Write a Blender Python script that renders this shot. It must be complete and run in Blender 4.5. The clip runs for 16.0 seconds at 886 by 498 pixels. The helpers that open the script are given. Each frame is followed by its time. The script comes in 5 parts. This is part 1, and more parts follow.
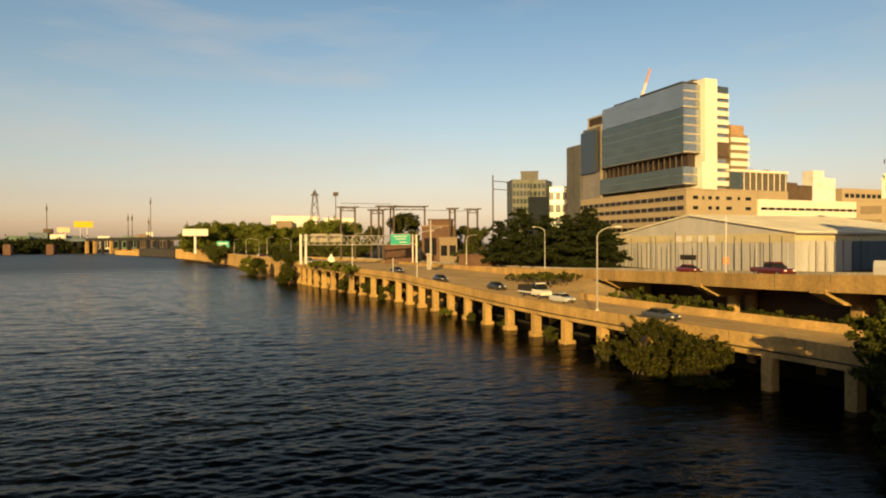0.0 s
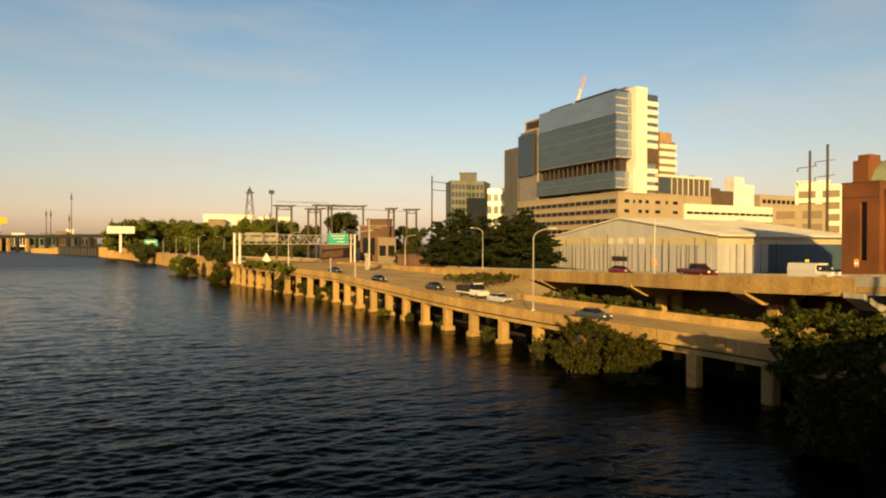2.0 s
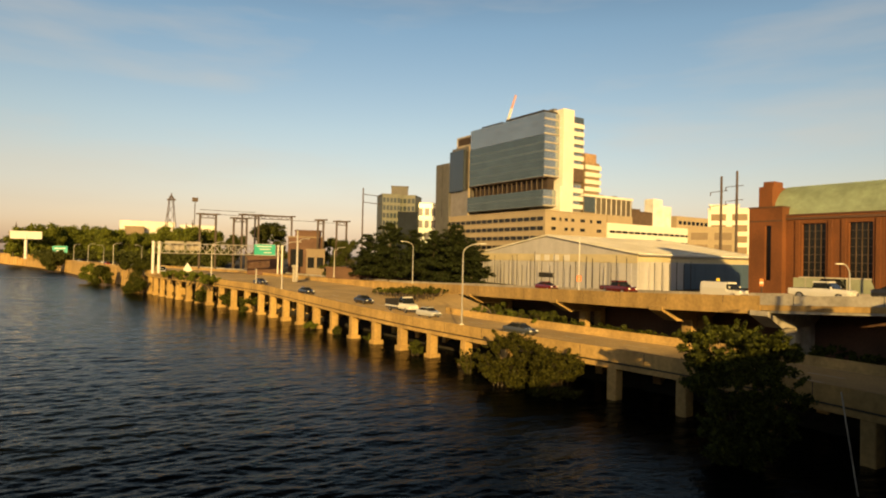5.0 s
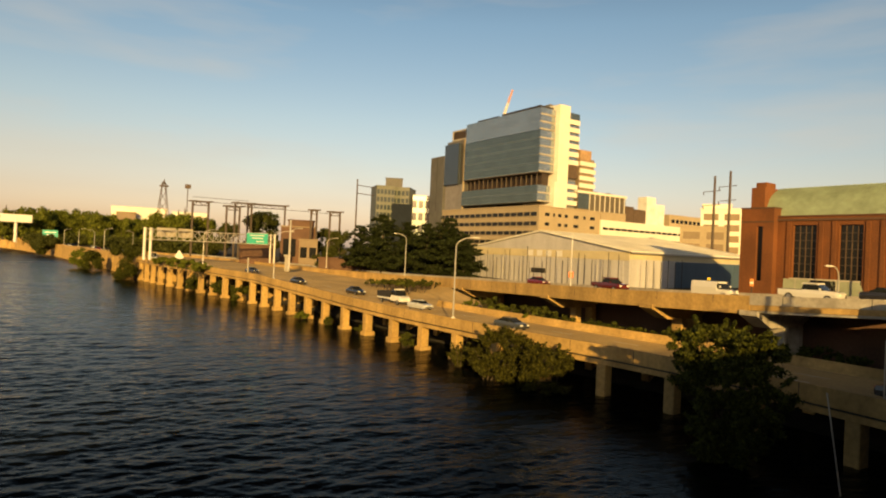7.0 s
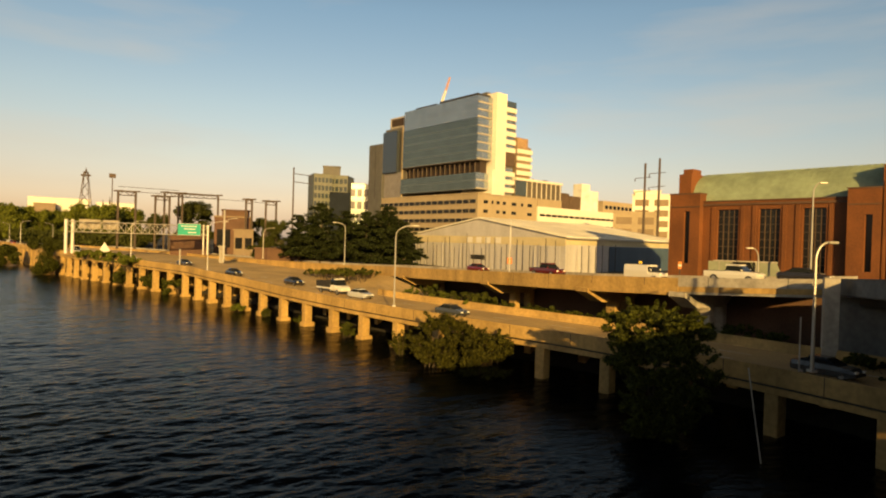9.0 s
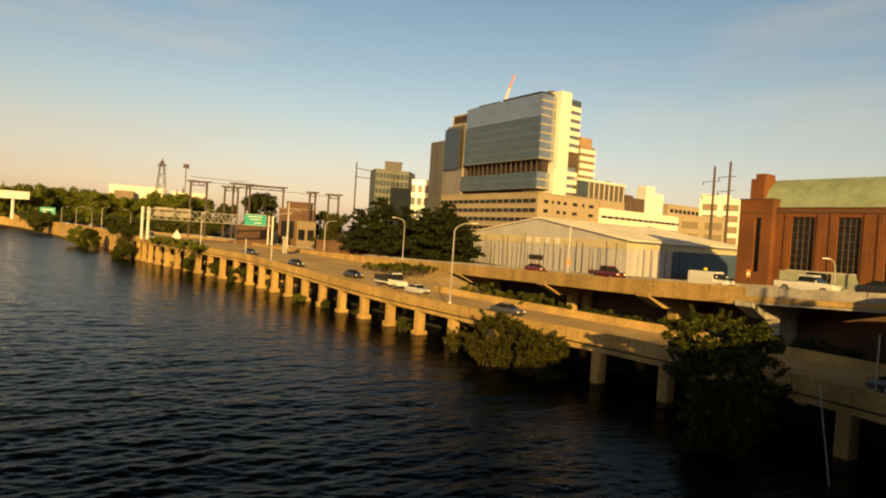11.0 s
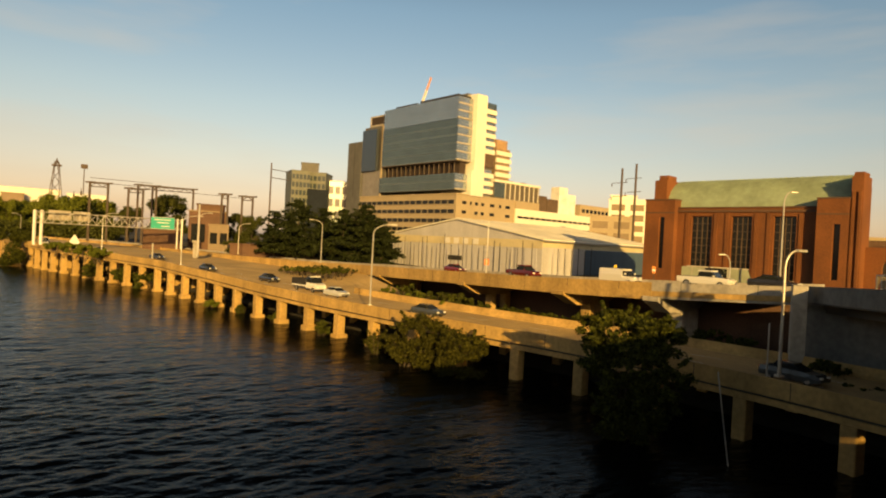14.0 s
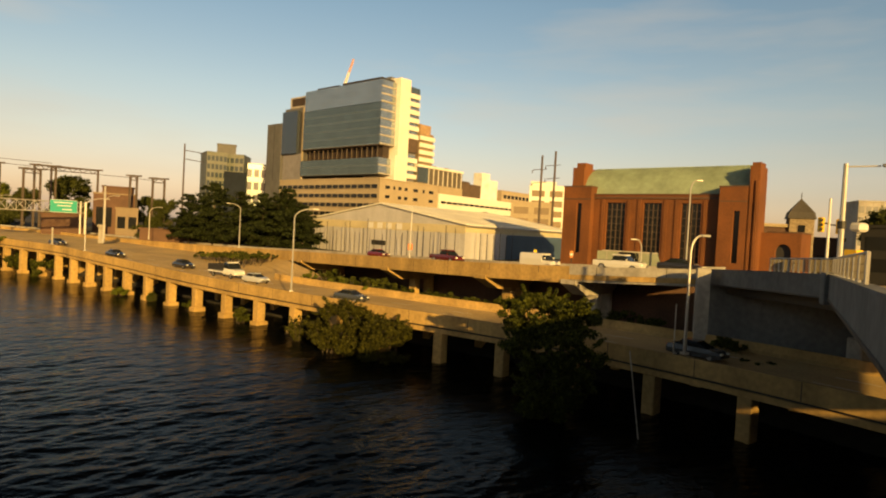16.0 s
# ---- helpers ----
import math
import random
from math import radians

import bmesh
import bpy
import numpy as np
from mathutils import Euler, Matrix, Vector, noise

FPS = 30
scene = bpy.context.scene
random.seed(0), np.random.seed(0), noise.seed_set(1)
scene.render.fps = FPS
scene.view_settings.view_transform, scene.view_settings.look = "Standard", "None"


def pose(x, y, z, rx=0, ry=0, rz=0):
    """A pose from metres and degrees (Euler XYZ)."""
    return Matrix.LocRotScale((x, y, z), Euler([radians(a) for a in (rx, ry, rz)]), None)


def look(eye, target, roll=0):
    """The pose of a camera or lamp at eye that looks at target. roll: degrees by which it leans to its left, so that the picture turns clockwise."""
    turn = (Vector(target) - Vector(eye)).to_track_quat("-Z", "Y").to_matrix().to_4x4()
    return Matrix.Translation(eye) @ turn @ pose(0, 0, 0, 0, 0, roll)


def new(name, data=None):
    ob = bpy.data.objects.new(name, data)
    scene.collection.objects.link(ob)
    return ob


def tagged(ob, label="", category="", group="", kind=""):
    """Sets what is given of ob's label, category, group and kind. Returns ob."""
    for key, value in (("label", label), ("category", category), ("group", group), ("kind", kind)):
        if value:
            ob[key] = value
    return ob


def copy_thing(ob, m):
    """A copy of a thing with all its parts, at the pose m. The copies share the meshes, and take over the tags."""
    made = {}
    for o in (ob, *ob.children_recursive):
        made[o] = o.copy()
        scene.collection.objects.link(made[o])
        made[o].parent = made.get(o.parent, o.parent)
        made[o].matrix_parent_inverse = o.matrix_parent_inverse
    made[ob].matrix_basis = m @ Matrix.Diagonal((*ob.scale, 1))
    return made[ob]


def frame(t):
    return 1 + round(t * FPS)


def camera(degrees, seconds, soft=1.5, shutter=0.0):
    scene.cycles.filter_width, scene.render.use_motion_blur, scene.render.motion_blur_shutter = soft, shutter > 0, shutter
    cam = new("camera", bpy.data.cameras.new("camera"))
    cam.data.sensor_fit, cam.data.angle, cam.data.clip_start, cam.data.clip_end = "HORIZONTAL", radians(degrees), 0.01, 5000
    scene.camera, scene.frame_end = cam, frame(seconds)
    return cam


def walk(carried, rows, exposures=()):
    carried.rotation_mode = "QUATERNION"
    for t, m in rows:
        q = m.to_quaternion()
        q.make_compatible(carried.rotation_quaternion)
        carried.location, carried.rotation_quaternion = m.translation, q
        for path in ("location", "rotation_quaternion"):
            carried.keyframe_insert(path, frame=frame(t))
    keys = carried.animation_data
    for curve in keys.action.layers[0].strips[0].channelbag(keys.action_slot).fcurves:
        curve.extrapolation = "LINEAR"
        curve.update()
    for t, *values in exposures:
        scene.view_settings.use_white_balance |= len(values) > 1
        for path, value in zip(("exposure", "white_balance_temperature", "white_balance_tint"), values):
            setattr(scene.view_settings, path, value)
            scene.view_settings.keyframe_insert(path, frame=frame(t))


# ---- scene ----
EYE = (0.0, 0.0, 13.5)
cam = camera(72.0, 16.0, soft=2.0)
# seconds, yaw, pitch, roll
PATH = [
    (0.0, 0.00, -0.50, 0.29),
    (0.5, -2.91, -0.25, 0.45),
    (1.0, -4.66, -0.68, -0.04),
    (1.5, -5.60, -0.47, -0.16),
    (2.0, -5.75, -0.48, -0.15),
    (2.5, -7.21, -0.01, 0.59),
    (3.0, -7.78, -0.04, -0.70),
    (3.5, -8.82, -0.02, -1.16),
    (4.0, -10.72, 0.89, -1.73),
    (4.5, -12.50, 1.04, -1.53),
    (5.0, -12.30, 0.89, -1.29),
    (5.2, -12.04, 0.57, -1.41),
    (7.3, -13.24, 0.30, -2.88),
    (7.5, -13.80, 0.39, -2.63),
    (8.0, -14.70, 0.67, -2.19),
    (8.5, -17.35, 0.48, -1.38),
    (9.0, -18.61, -0.65, -1.74),
    (9.5, -15.46, -0.89, -2.74),
    (10.0, -14.64, -1.11, -3.42),
    (10.2, -13.53, -0.83, -3.32),
    (12.3, -13.03, -1.81, -3.95),
    (12.5, -14.30, -1.54, -3.76),
    (13.0, -16.90, -1.65, -3.45),
    (13.5, -18.79, -1.10, -3.52),
    (14.0, -20.72, -0.56, -3.03),
    (14.5, -23.52, -0.53, -4.21),
    (15.0, -23.48, -1.42, -4.21),
    (15.5, -25.14, -1.87, -4.00),
    (16.0, -27.90, -1.59, -3.10),
]
walk(cam, [(t, pose(*EYE, 90 + p, r, yw)) for t, yw, p, r in PATH], exposures=[(0.0, 0.54, 7400, 8), (5.0, 0.57, 7750, 9), (9.0, 0.54, 8150, 9), (16.0, 0.54, 8450, 9)])

# ---- light ----
SUN_BEARING, SUN_HEIGHT = 189.5, 12.8
w = bpy.data.worlds.new("world")
scene.world = w
w.use_nodes = True
nt = w.node_tree
sky = nt.nodes.new("ShaderNodeTexSky")
sky.sky_type, sky.sun_disc = "NISHITA", False
sky.sun_elevation, sky.sun_rotation = radians(SUN_HEIGHT), radians(SUN_BEARING)
sky.dust_density, sky.air_density, sky.ozone_density = 1.6, 1.0, 1.5
nt.nodes["Background"].inputs["Strength"].default_value = 0.076
# a dusty evening horizon: rosy and pale low down, blue above
tc, sep, ramp = nt.nodes.new("ShaderNodeTexCoord"), nt.nodes.new("ShaderNodeSeparateXYZ"), nt.nodes.new("ShaderNodeValToRGB")
nt.links.new(tc.outputs["Generated"], sep.inputs[0])
nt.links.new(sep.outputs["Z"], ramp.inputs["Fac"])
els = ramp.color_ramp.elements
els[0].position, els[0].color = 0.0, (2.35, 1.80, 2.05, 1)
els[1].position, els[1].color = 1.0, (0.035, 0.045, 0.07, 1)
for p, c in ((0.03, (1.92, 1.47, 1.58, 1)), (0.07, (1.66, 1.28, 1.32, 1)), (0.12, (1.60, 1.32, 1.30, 1)), (0.2, (1.48, 1.38, 1.37, 1)), (0.35, (1.15, 1.30, 1.39, 1)), (0.40, (0.98, 1.14, 1.24, 1)), (0.50, (0.26, 0.33, 0.40, 1)), (0.66, (0.07, 0.09, 0.13, 1))):
    els.new(p).color = c
tint = nt.nodes.new("ShaderNodeMixRGB")
tint.blend_type = "MULTIPLY"
tint.inputs["Fac"].default_value = 1.0
nt.links.new(sky.outputs["Color"], tint.inputs["Color1"])
nt.links.new(ramp.outputs["Color"], tint.inputs["Color2"])
# thin high cirrus
wisp, wmap, wramp, veil = nt.nodes.new("ShaderNodeTexNoise"), nt.nodes.new("ShaderNodeMapping"), nt.nodes.new("ShaderNodeMapRange"), nt.nodes.new("ShaderNodeMixRGB")
wmap.inputs["Scale"].default_value, wmap.inputs["Rotation"].default_value = (1.6, 1.6, 9.0), (0.1, 0.12, 0.4)
wisp.inputs["Scale"].default_value, wisp.inputs["Detail"].default_value = 1.7, 6
wramp.inputs["From Min"].default_value, wramp.inputs["From Max"].default_value, wramp.inputs["To Max"].default_value = 0.48, 0.80, 0.40
nt.links.new(tc.outputs["Generated"], wmap.inputs["Vector"])
nt.links.new(wmap.outputs["Vector"], wisp.inputs["Vector"])
nt.links.new(wisp.outputs["Fac"], wramp.inputs["Value"])
nt.links.new(wramp.outputs["Result"], veil.inputs["Fac"])
nt.links.new(tint.outputs["Color"], veil.inputs["Color1"])
veil.inputs["Color2"].default_value = (6.0, 5.4, 4.9, 1)
nt.links.new(veil.outputs["Color"], nt.nodes["Background"].inputs["Color"])
sun = new("sun", bpy.data.lights.new("sun", "SUN"))
sun.data.energy, sun.data.angle, sun.data.color = 5.0, radians(0.6), (1.0, 0.67, 0.25)
sun.matrix_world = look((200 * math.sin(radians(SUN_BEARING)), 200 * math.cos(radians(SUN_BEARING)), 200 * math.tan(radians(SUN_HEIGHT))), (0, 0, 0))

# ---- materials ----
def mat(name, color, rough=0.7, metal=0.0, grain=3.0, vary=0.18, stains=0.15, size=0.25, bump=0.15, streak=1.0, piece=0.0, spec=0.5):
    """A weathered surface: fine grain, broad stains, relief; size and grain in 1/m; piece: change from object to object."""
    m = bpy.data.materials.new(name)
    m.use_nodes = True
    t = m.node_tree
    b = t.nodes["Principled BSDF"]
    b.inputs["Roughness"].default_value, b.inputs["Metallic"].default_value = rough, metal
    b.inputs["Specular IOR Level"].default_value = spec
    geo = t.nodes.new("ShaderNodeNewGeometry")
    mp = t.nodes.new("ShaderNodeMapping")
    mp.inputs["Scale"].default_value = (1, 1, streak)
    t.links.new(geo.outputs["Position"], mp.inputs["Vector"])
    n1, n2 = t.nodes.new("ShaderNodeTexNoise"), t.nodes.new("ShaderNodeTexNoise")
    n1.inputs["Scale"].default_value, n1.inputs["Detail"].default_value = grain, 6
    n2.inputs["Scale"].default_value, n2.inputs["Detail"].default_value = size, 4
    t.links.new(geo.outputs["Position"], n1.inputs["Vector"])
    t.links.new(mp.outputs["Vector"], n2.inputs["Vector"])
    val = t.nodes.new("ShaderNodeMapRange")
    val.inputs["From Min"].default_value, val.inputs["From Max"].default_value = 0.3, 0.7
    val.inputs["To Min"].default_value, val.inputs["To Max"].default_value = 1 - vary, 1 + vary
    t.links.new(n1.outputs["Fac"], val.inputs["Value"])
    val2 = t.nodes.new("ShaderNodeMapRange")
    val2.inputs["From Min"].default_value, val2.inputs["From Max"].default_value = 0.35, 0.65
    val2.inputs["To Min"].default_value, val2.inputs["To Max"].default_value = 1 - stains, 1 + stains * 0.6
    t.links.new(n2.outputs["Fac"], val2.inputs["Value"])
    mul = t.nodes.new("ShaderNodeMath")
    mul.operation = "MULTIPLY"
    t.links.new(val.outputs["Result"], mul.inputs[0])
    t.links.new(val2.outputs["Result"], mul.inputs[1])
    last = mul
    if piece:
        inf = t.nodes.new("ShaderNodeObjectInfo")
        v3 = t.nodes.new("ShaderNodeMapRange")
        v3.inputs["To Min"].default_value, v3.inputs["To Max"].default_value = 1 - piece, 1 + piece
        t.links.new(inf.outputs["Random"], v3.inputs["Value"])
        mul2 = t.nodes.new("ShaderNodeMath")
        mul2.operation = "MULTIPLY"
        t.links.new(mul.outputs[0], mul2.inputs[0])
        t.links.new(v3.outputs["Result"], mul2.inputs[1])
        last = mul2
    sc = t.nodes.new("ShaderNodeVectorMath")
    sc.operation = "SCALE"
    sc.inputs[0].default_value = color[:3]
    t.links.new(last.outputs[0], sc.inputs["Scale"])
    t.links.new(sc.outputs["Vector"], b.inputs["Base Color"])
    if bump:
        bp = t.nodes.new("ShaderNodeBump")
        bp.inputs["Strength"].default_value, bp.inputs["Distance"].default_value = bump, 0.05
        t.links.new(n1.outputs["Fac"], bp.inputs["Height"])
        t.links.new(bp.outputs["Normal"], b.inputs["Normal"])
    return m


def plain(name, color, rough=0.5, metal=0.0, glow=0.0):
    m = bpy.data.materials.new(name)
    m.use_nodes = True
    b = m.node_tree.nodes["Principled BSDF"]
    b.inputs["Base Color"].default_value = (*color, 1)
    b.inputs["Roughness"].default_value, b.inputs["Metallic"].default_value = rough, metal
    if glow:
        b.inputs["Emission Color"].default_value, b.inputs["Emission Strength"].default_value = (*color, 1), glow
    return m


def leaf_mat(name, dark, light):
    m = bpy.data.materials.new(name)
    m.use_nodes = True
    t = m.node_tree
    b = t.nodes["Principled BSDF"]
    geo = t.nodes.new("ShaderNodeNewGeometry")
    ramp = t.nodes.new("ShaderNodeValToRGB")
    ramp.color_ramp.elements[0].color, ramp.color_ramp.elements[1].color = (*dark, 1), (*light, 1)
    t.links.new(geo.outputs["Random Per Island"], ramp.inputs["Fac"])
    t.links.new(ramp.outputs["Color"], b.inputs["Base Color"])
    b.inputs["Roughness"].default_value, b.inputs["Specular IOR Level"].default_value = 0.7, 0.2
    tr = t.nodes.new("ShaderNodeBsdfTranslucent")
    t.links.new(ramp.outputs["Color"], tr.inputs["Color"])
    mx = t.nodes.new("ShaderNodeMixShader")
    mx.inputs["Fac"].default_value = 0.3
    t.links.new(b.outputs["BSDF"], mx.inputs[1])
    t.links.new(tr.outputs["BSDF"], mx.inputs[2])
    t.links.new(mx.outputs["Shader"], t.nodes["Material Output"].inputs["Surface"])
    return m


def water_mat():
    m = bpy.data.materials.new("river water")
    m.use_nodes = True
    t = m.node_tree
    b = t.nodes["Principled BSDF"]
    b.inputs["Base Color"].default_value = (0.003, 0.004, 0.004, 1)
    b.inputs["Specular IOR Level"].default_value = 0.05
    b.inputs["Roughness"].default_value, b.inputs["IOR"].default_value = 0.06, 1.33
    geo = t.nodes.new("ShaderNodeNewGeometry")
    n = t.nodes.new("ShaderNodeTexNoise")
    n.inputs["Scale"].default_value, n.inputs["Detail"].default_value = 3.2, 4
    t.links.new(geo.outputs["Position"], n.inputs["Vector"])
    prev = t.nodes.new("ShaderNodeBump")
    prev.inputs["Strength"].default_value, prev.inputs["Distance"].default_value = 0.55, 0.08
    t.links.new(n.outputs["Fac"], prev.inputs["Height"])
    n2, mp = t.nodes.new("ShaderNodeTexNoise"), t.nodes.new("ShaderNodeMapping")
    mp.inputs["Rotation"].default_value, mp.inputs["Scale"].default_value = (0, 0, radians(-14)), (0.5, 1, 1)
    n2.inputs["Scale"].default_value, n2.inputs["Detail"].default_value = 0.5, 5
    t.links.new(geo.outputs["Position"], mp.inputs["Vector"])
    t.links.new(mp.outputs["Vector"], n2.inputs["Vector"])
    bp2 = t.nodes.new("ShaderNodeBump")
    bp2.inputs["Strength"].default_value, bp2.inputs["Distance"].default_value = 0.16, 1.0
    t.links.new(n2.outputs["Fac"], bp2.inputs["Height"])
    t.links.new(bp2.outputs["Normal"], prev.inputs["Normal"])
    t.links.new(prev.outputs["Normal"], b.inputs["Normal"])
    dist, rng = t.nodes.new("ShaderNodeVectorMath"), t.nodes.new("ShaderNodeMapRange")
    dist.operation = "LENGTH"
    rng.inputs["From Min"].default_value, rng.inputs["From Max"].default_value = 120, 420
    rng.inputs["To Min"].default_value, rng.inputs["To Max"].default_value = 0.05, 0.34
    t.links.new(geo.outputs["Position"], dist.inputs[0])
    t.links.new(dist.outputs["Value"], rng.inputs["Value"])
    t.links.new(rng.outputs["Result"], b.inputs["Roughness"])
    return m


# the ochre base carries evening sun as well as stained tan concrete
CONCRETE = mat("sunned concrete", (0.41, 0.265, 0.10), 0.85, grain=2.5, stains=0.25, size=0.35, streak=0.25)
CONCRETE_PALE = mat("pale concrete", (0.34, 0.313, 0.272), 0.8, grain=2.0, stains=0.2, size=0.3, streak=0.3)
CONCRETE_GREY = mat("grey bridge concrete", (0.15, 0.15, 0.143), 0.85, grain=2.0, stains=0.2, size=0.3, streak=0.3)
# pale orange base: low sunlight is put into the pavement colour
ASPHALT = mat("worn sun-toned pavement", (0.53, 0.365, 0.16), 0.9, grain=6, stains=0.2, size=0.12)
EARTH = mat("bank earth", (0.0272, 0.0231, 0.0163), 0.95, grain=1.5, vary=0.35, stains=0.3, size=0.1)
WATER = water_mat()
BRICK = mat("red brick wall", (0.16, 0.0544, 0.017), 0.85, grain=6, vary=0.2, stains=0.22, size=0.3, streak=0.6)
BRICK_DARK = mat("dark brick", (0.105, 0.055, 0.035), 0.85, grain=5, stains=0.2)
COPPER = mat("green copper sheet", (0.25, 0.315, 0.22), 0.6, grain=1.5, vary=0.1, stains=0.2, size=0.3)
STONE = mat("buff stone cladding", (0.33, 0.265, 0.175), 0.8, grain=1.0, vary=0.06, stains=0.08, size=0.1)
WHITE_CLAD = mat("white cladding", (0.68, 0.65, 0.56), 0.6, grain=0.8, vary=0.04, stains=0.06, size=0.08)
GREY_CLAD = mat("grey metal cladding", (0.136, 0.136, 0.133), 0.5, grain=0.8, vary=0.05, stains=0.08, size=0.08)
TAN_CLAD = mat("tan cladding", (0.204, 0.15, 0.0952), 0.7, grain=0.8, vary=0.06, stains=0.1, size=0.1)
SHED_WALL = mat("pale shed panel", (0.43, 0.42, 0.43), 0.7, grain=1.5, vary=0.05, stains=0.12, size=0.25, streak=0.2)
SHED_BAND = mat("cream shed band", (0.49, 0.422, 0.272), 0.7, grain=1.5, vary=0.05, stains=0.1, size=0.25)
SHED_ROOF = mat("white roof membrane", (0.70, 0.67, 0.58), 0.75, grain=0.6, vary=0.05, stains=0.12, size=0.12)
STEEL = plain("galvanised steel", (0.46, 0.44, 0.40), 0.5, 0.6)
RUST = mat("rusty dark steel", (0.0748, 0.0544, 0.0408), 0.8, grain=4)
DARK = mat("dark steel", (0.0238, 0.0224, 0.0204), 0.6, grain=4)
WHITE = plain("white paint", (0.62, 0.60, 0.56), 0.5)


def glass_mat(name, color, rough=0.08, metal=0.0, ior=1.75):
    m = bpy.data.materials.new(name)
    m.use_nodes = True
    t = m.node_tree
    b = t.nodes["Principled BSDF"]
    inf = t.nodes.new("ShaderNodeObjectInfo")
    v = t.nodes.new("ShaderNodeMapRange")
    v.inputs["To Min"].default_value, v.inputs["To Max"].default_value = 0.88, 1.12
    t.links.new(inf.outputs["Random"], v.inputs["Value"])
    sc = t.nodes.new("ShaderNodeVectorMath")
    sc.operation = "SCALE"
    sc.inputs[0].default_value = color
    t.links.new(v.outputs["Result"], sc.inputs["Scale"])
    t.links.new(sc.outputs["Vector"], b.inputs["Base Color"])
    b.inputs["Roughness"].default_value, b.inputs["Metallic"].default_value = rough, metal
    b.inputs["IOR"].default_value = ior
    return m


GLASS_BLUE = glass_mat("blue grey curtain glass", (0.145, 0.18, 0.17), 0.18, 0.75)
GLASS_PALE = glass_mat("pale curtain glass", (0.31, 0.36, 0.385), 0.15, 0.75)
GLASS_DARK = glass_mat("dark window glass", (0.012, 0.013, 0.014), 0.1, 0.0, 1.4)
# here and in the olive: wide tone range paints lit spots and shade
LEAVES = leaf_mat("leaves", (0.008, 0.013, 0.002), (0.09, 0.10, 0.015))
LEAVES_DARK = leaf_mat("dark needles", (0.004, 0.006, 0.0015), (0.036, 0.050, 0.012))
# brighter copy of the leaves, with sunlight put into its greens
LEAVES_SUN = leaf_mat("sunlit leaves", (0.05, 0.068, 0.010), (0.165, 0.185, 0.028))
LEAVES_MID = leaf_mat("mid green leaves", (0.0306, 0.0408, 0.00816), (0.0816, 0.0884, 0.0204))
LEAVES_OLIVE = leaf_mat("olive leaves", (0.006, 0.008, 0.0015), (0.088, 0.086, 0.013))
GLASS_LINE = glass_mat("pale floor line glass", (0.20, 0.235, 0.225), 0.2, 0.6)
GLASS_TEAL = glass_mat("dark teal glass", (0.03, 0.045, 0.055), 0.15, 0.0, 1.5)
BROWN = mat("brown metal cladding", (0.0884, 0.0578, 0.0374), 0.7, grain=1)
GREY_TOWER = mat("weathered grey facade", (0.0884, 0.0884, 0.085), 0.7, grain=1, vary=0.06)
BARK = mat("bark", (0.068, 0.051, 0.034), 0.9, grain=8)


# ---- building blocks ----
def pol(bearing, r):
    return Vector((r * math.sin(radians(bearing)), r * math.cos(radians(bearing))))


def link(name, bm, material, parent=None):
    me = bpy.data.meshes.new(name)
    bm.normal_update()
    bm.to_mesh(me)
    bm.free()
    me.materials.append(material)
    ob = new(name, me)
    ob.parent = parent
    return ob


def part(name, bm, material, parent, label=""):
    return tagged(link(name, bm, material, parent), label)


def thing(name, label, category, group="", kind="", at=None):
    e = new(name)
    if at is not None:
        e.matrix_basis = at
    return tagged(e, label, category, group, kind)


def box(bm, x0, x1, y0, y1, z0, z1, bevel=0.0):
    vs = [bm.verts.new((x, y, z)) for x in (x0, x1) for y in (y0, y1) for z in (z0, z1)]
    fs = [bm.faces.new([vs[i] for i in f]) for f in ((0, 1, 3, 2), (4, 6, 7, 5), (0, 4, 5, 1), (2, 3, 7, 6), (0, 2, 6, 4), (1, 5, 7, 3))]
    if bevel:
        es = list({e for f in fs for e in f.edges})
        bmesh.ops.bevel(bm, geom=es, offset=bevel, segments=1, affect="EDGES")
    return bm


def boxes(*dims, bevel=0.0):
    bm = bmesh.new()
    for d in dims:
        box(bm, *d, bevel=bevel)
    return bm


def prism(bm, pts, z0, z1):
    """An upright prism on a plan outline; z0, z1 may be lists."""
    n = len(pts)
    lo = z0 if isinstance(z0, (list, tuple)) else [z0] * n
    hi = z1 if isinstance(z1, (list, tuple)) else [z1] * n
    a = [bm.verts.new((p[0], p[1], z)) for p, z in zip(pts, lo)]
    b = [bm.verts.new((p[0], p[1], z)) for p, z in zip(pts, hi)]
    bm.faces.new(a[::-1]), bm.faces.new(b)
    for i in range(n):
        j = (i + 1) % n
        bm.faces.new((a[i], a[j], b[j], b[i]))
    bmesh.ops.recalc_face_normals(bm, faces=bm.faces)
    return bm


def rod(bm, a, b, r0, r1=None, n=8, cap=True):
    a, b = Vector(a), Vector(b)
    r1 = r0 if r1 is None else r1
    q = (b - a).to_track_quat("Z", "Y").to_matrix()
    ra = [bm.verts.new(a + q @ Vector((r0 * math.cos(k * math.tau / n), r0 * math.sin(k * math.tau / n), 0))) for k in range(n)]
    rb = [bm.verts.new(b + q @ Vector((r1 * math.cos(k * math.tau / n), r1 * math.sin(k * math.tau / n), 0))) for k in range(n)]
    for k in range(n):
        bm.faces.new((ra[k], ra[(k + 1) % n], rb[(k + 1) % n], rb[k]))
    if cap:
        bm.faces.new(ra[::-1]), bm.faces.new(rb)
    return bm


def rods(*segs, n=8):
    bm = bmesh.new()
    for s in segs:
        rod(bm, *s, n=n)
    return bm


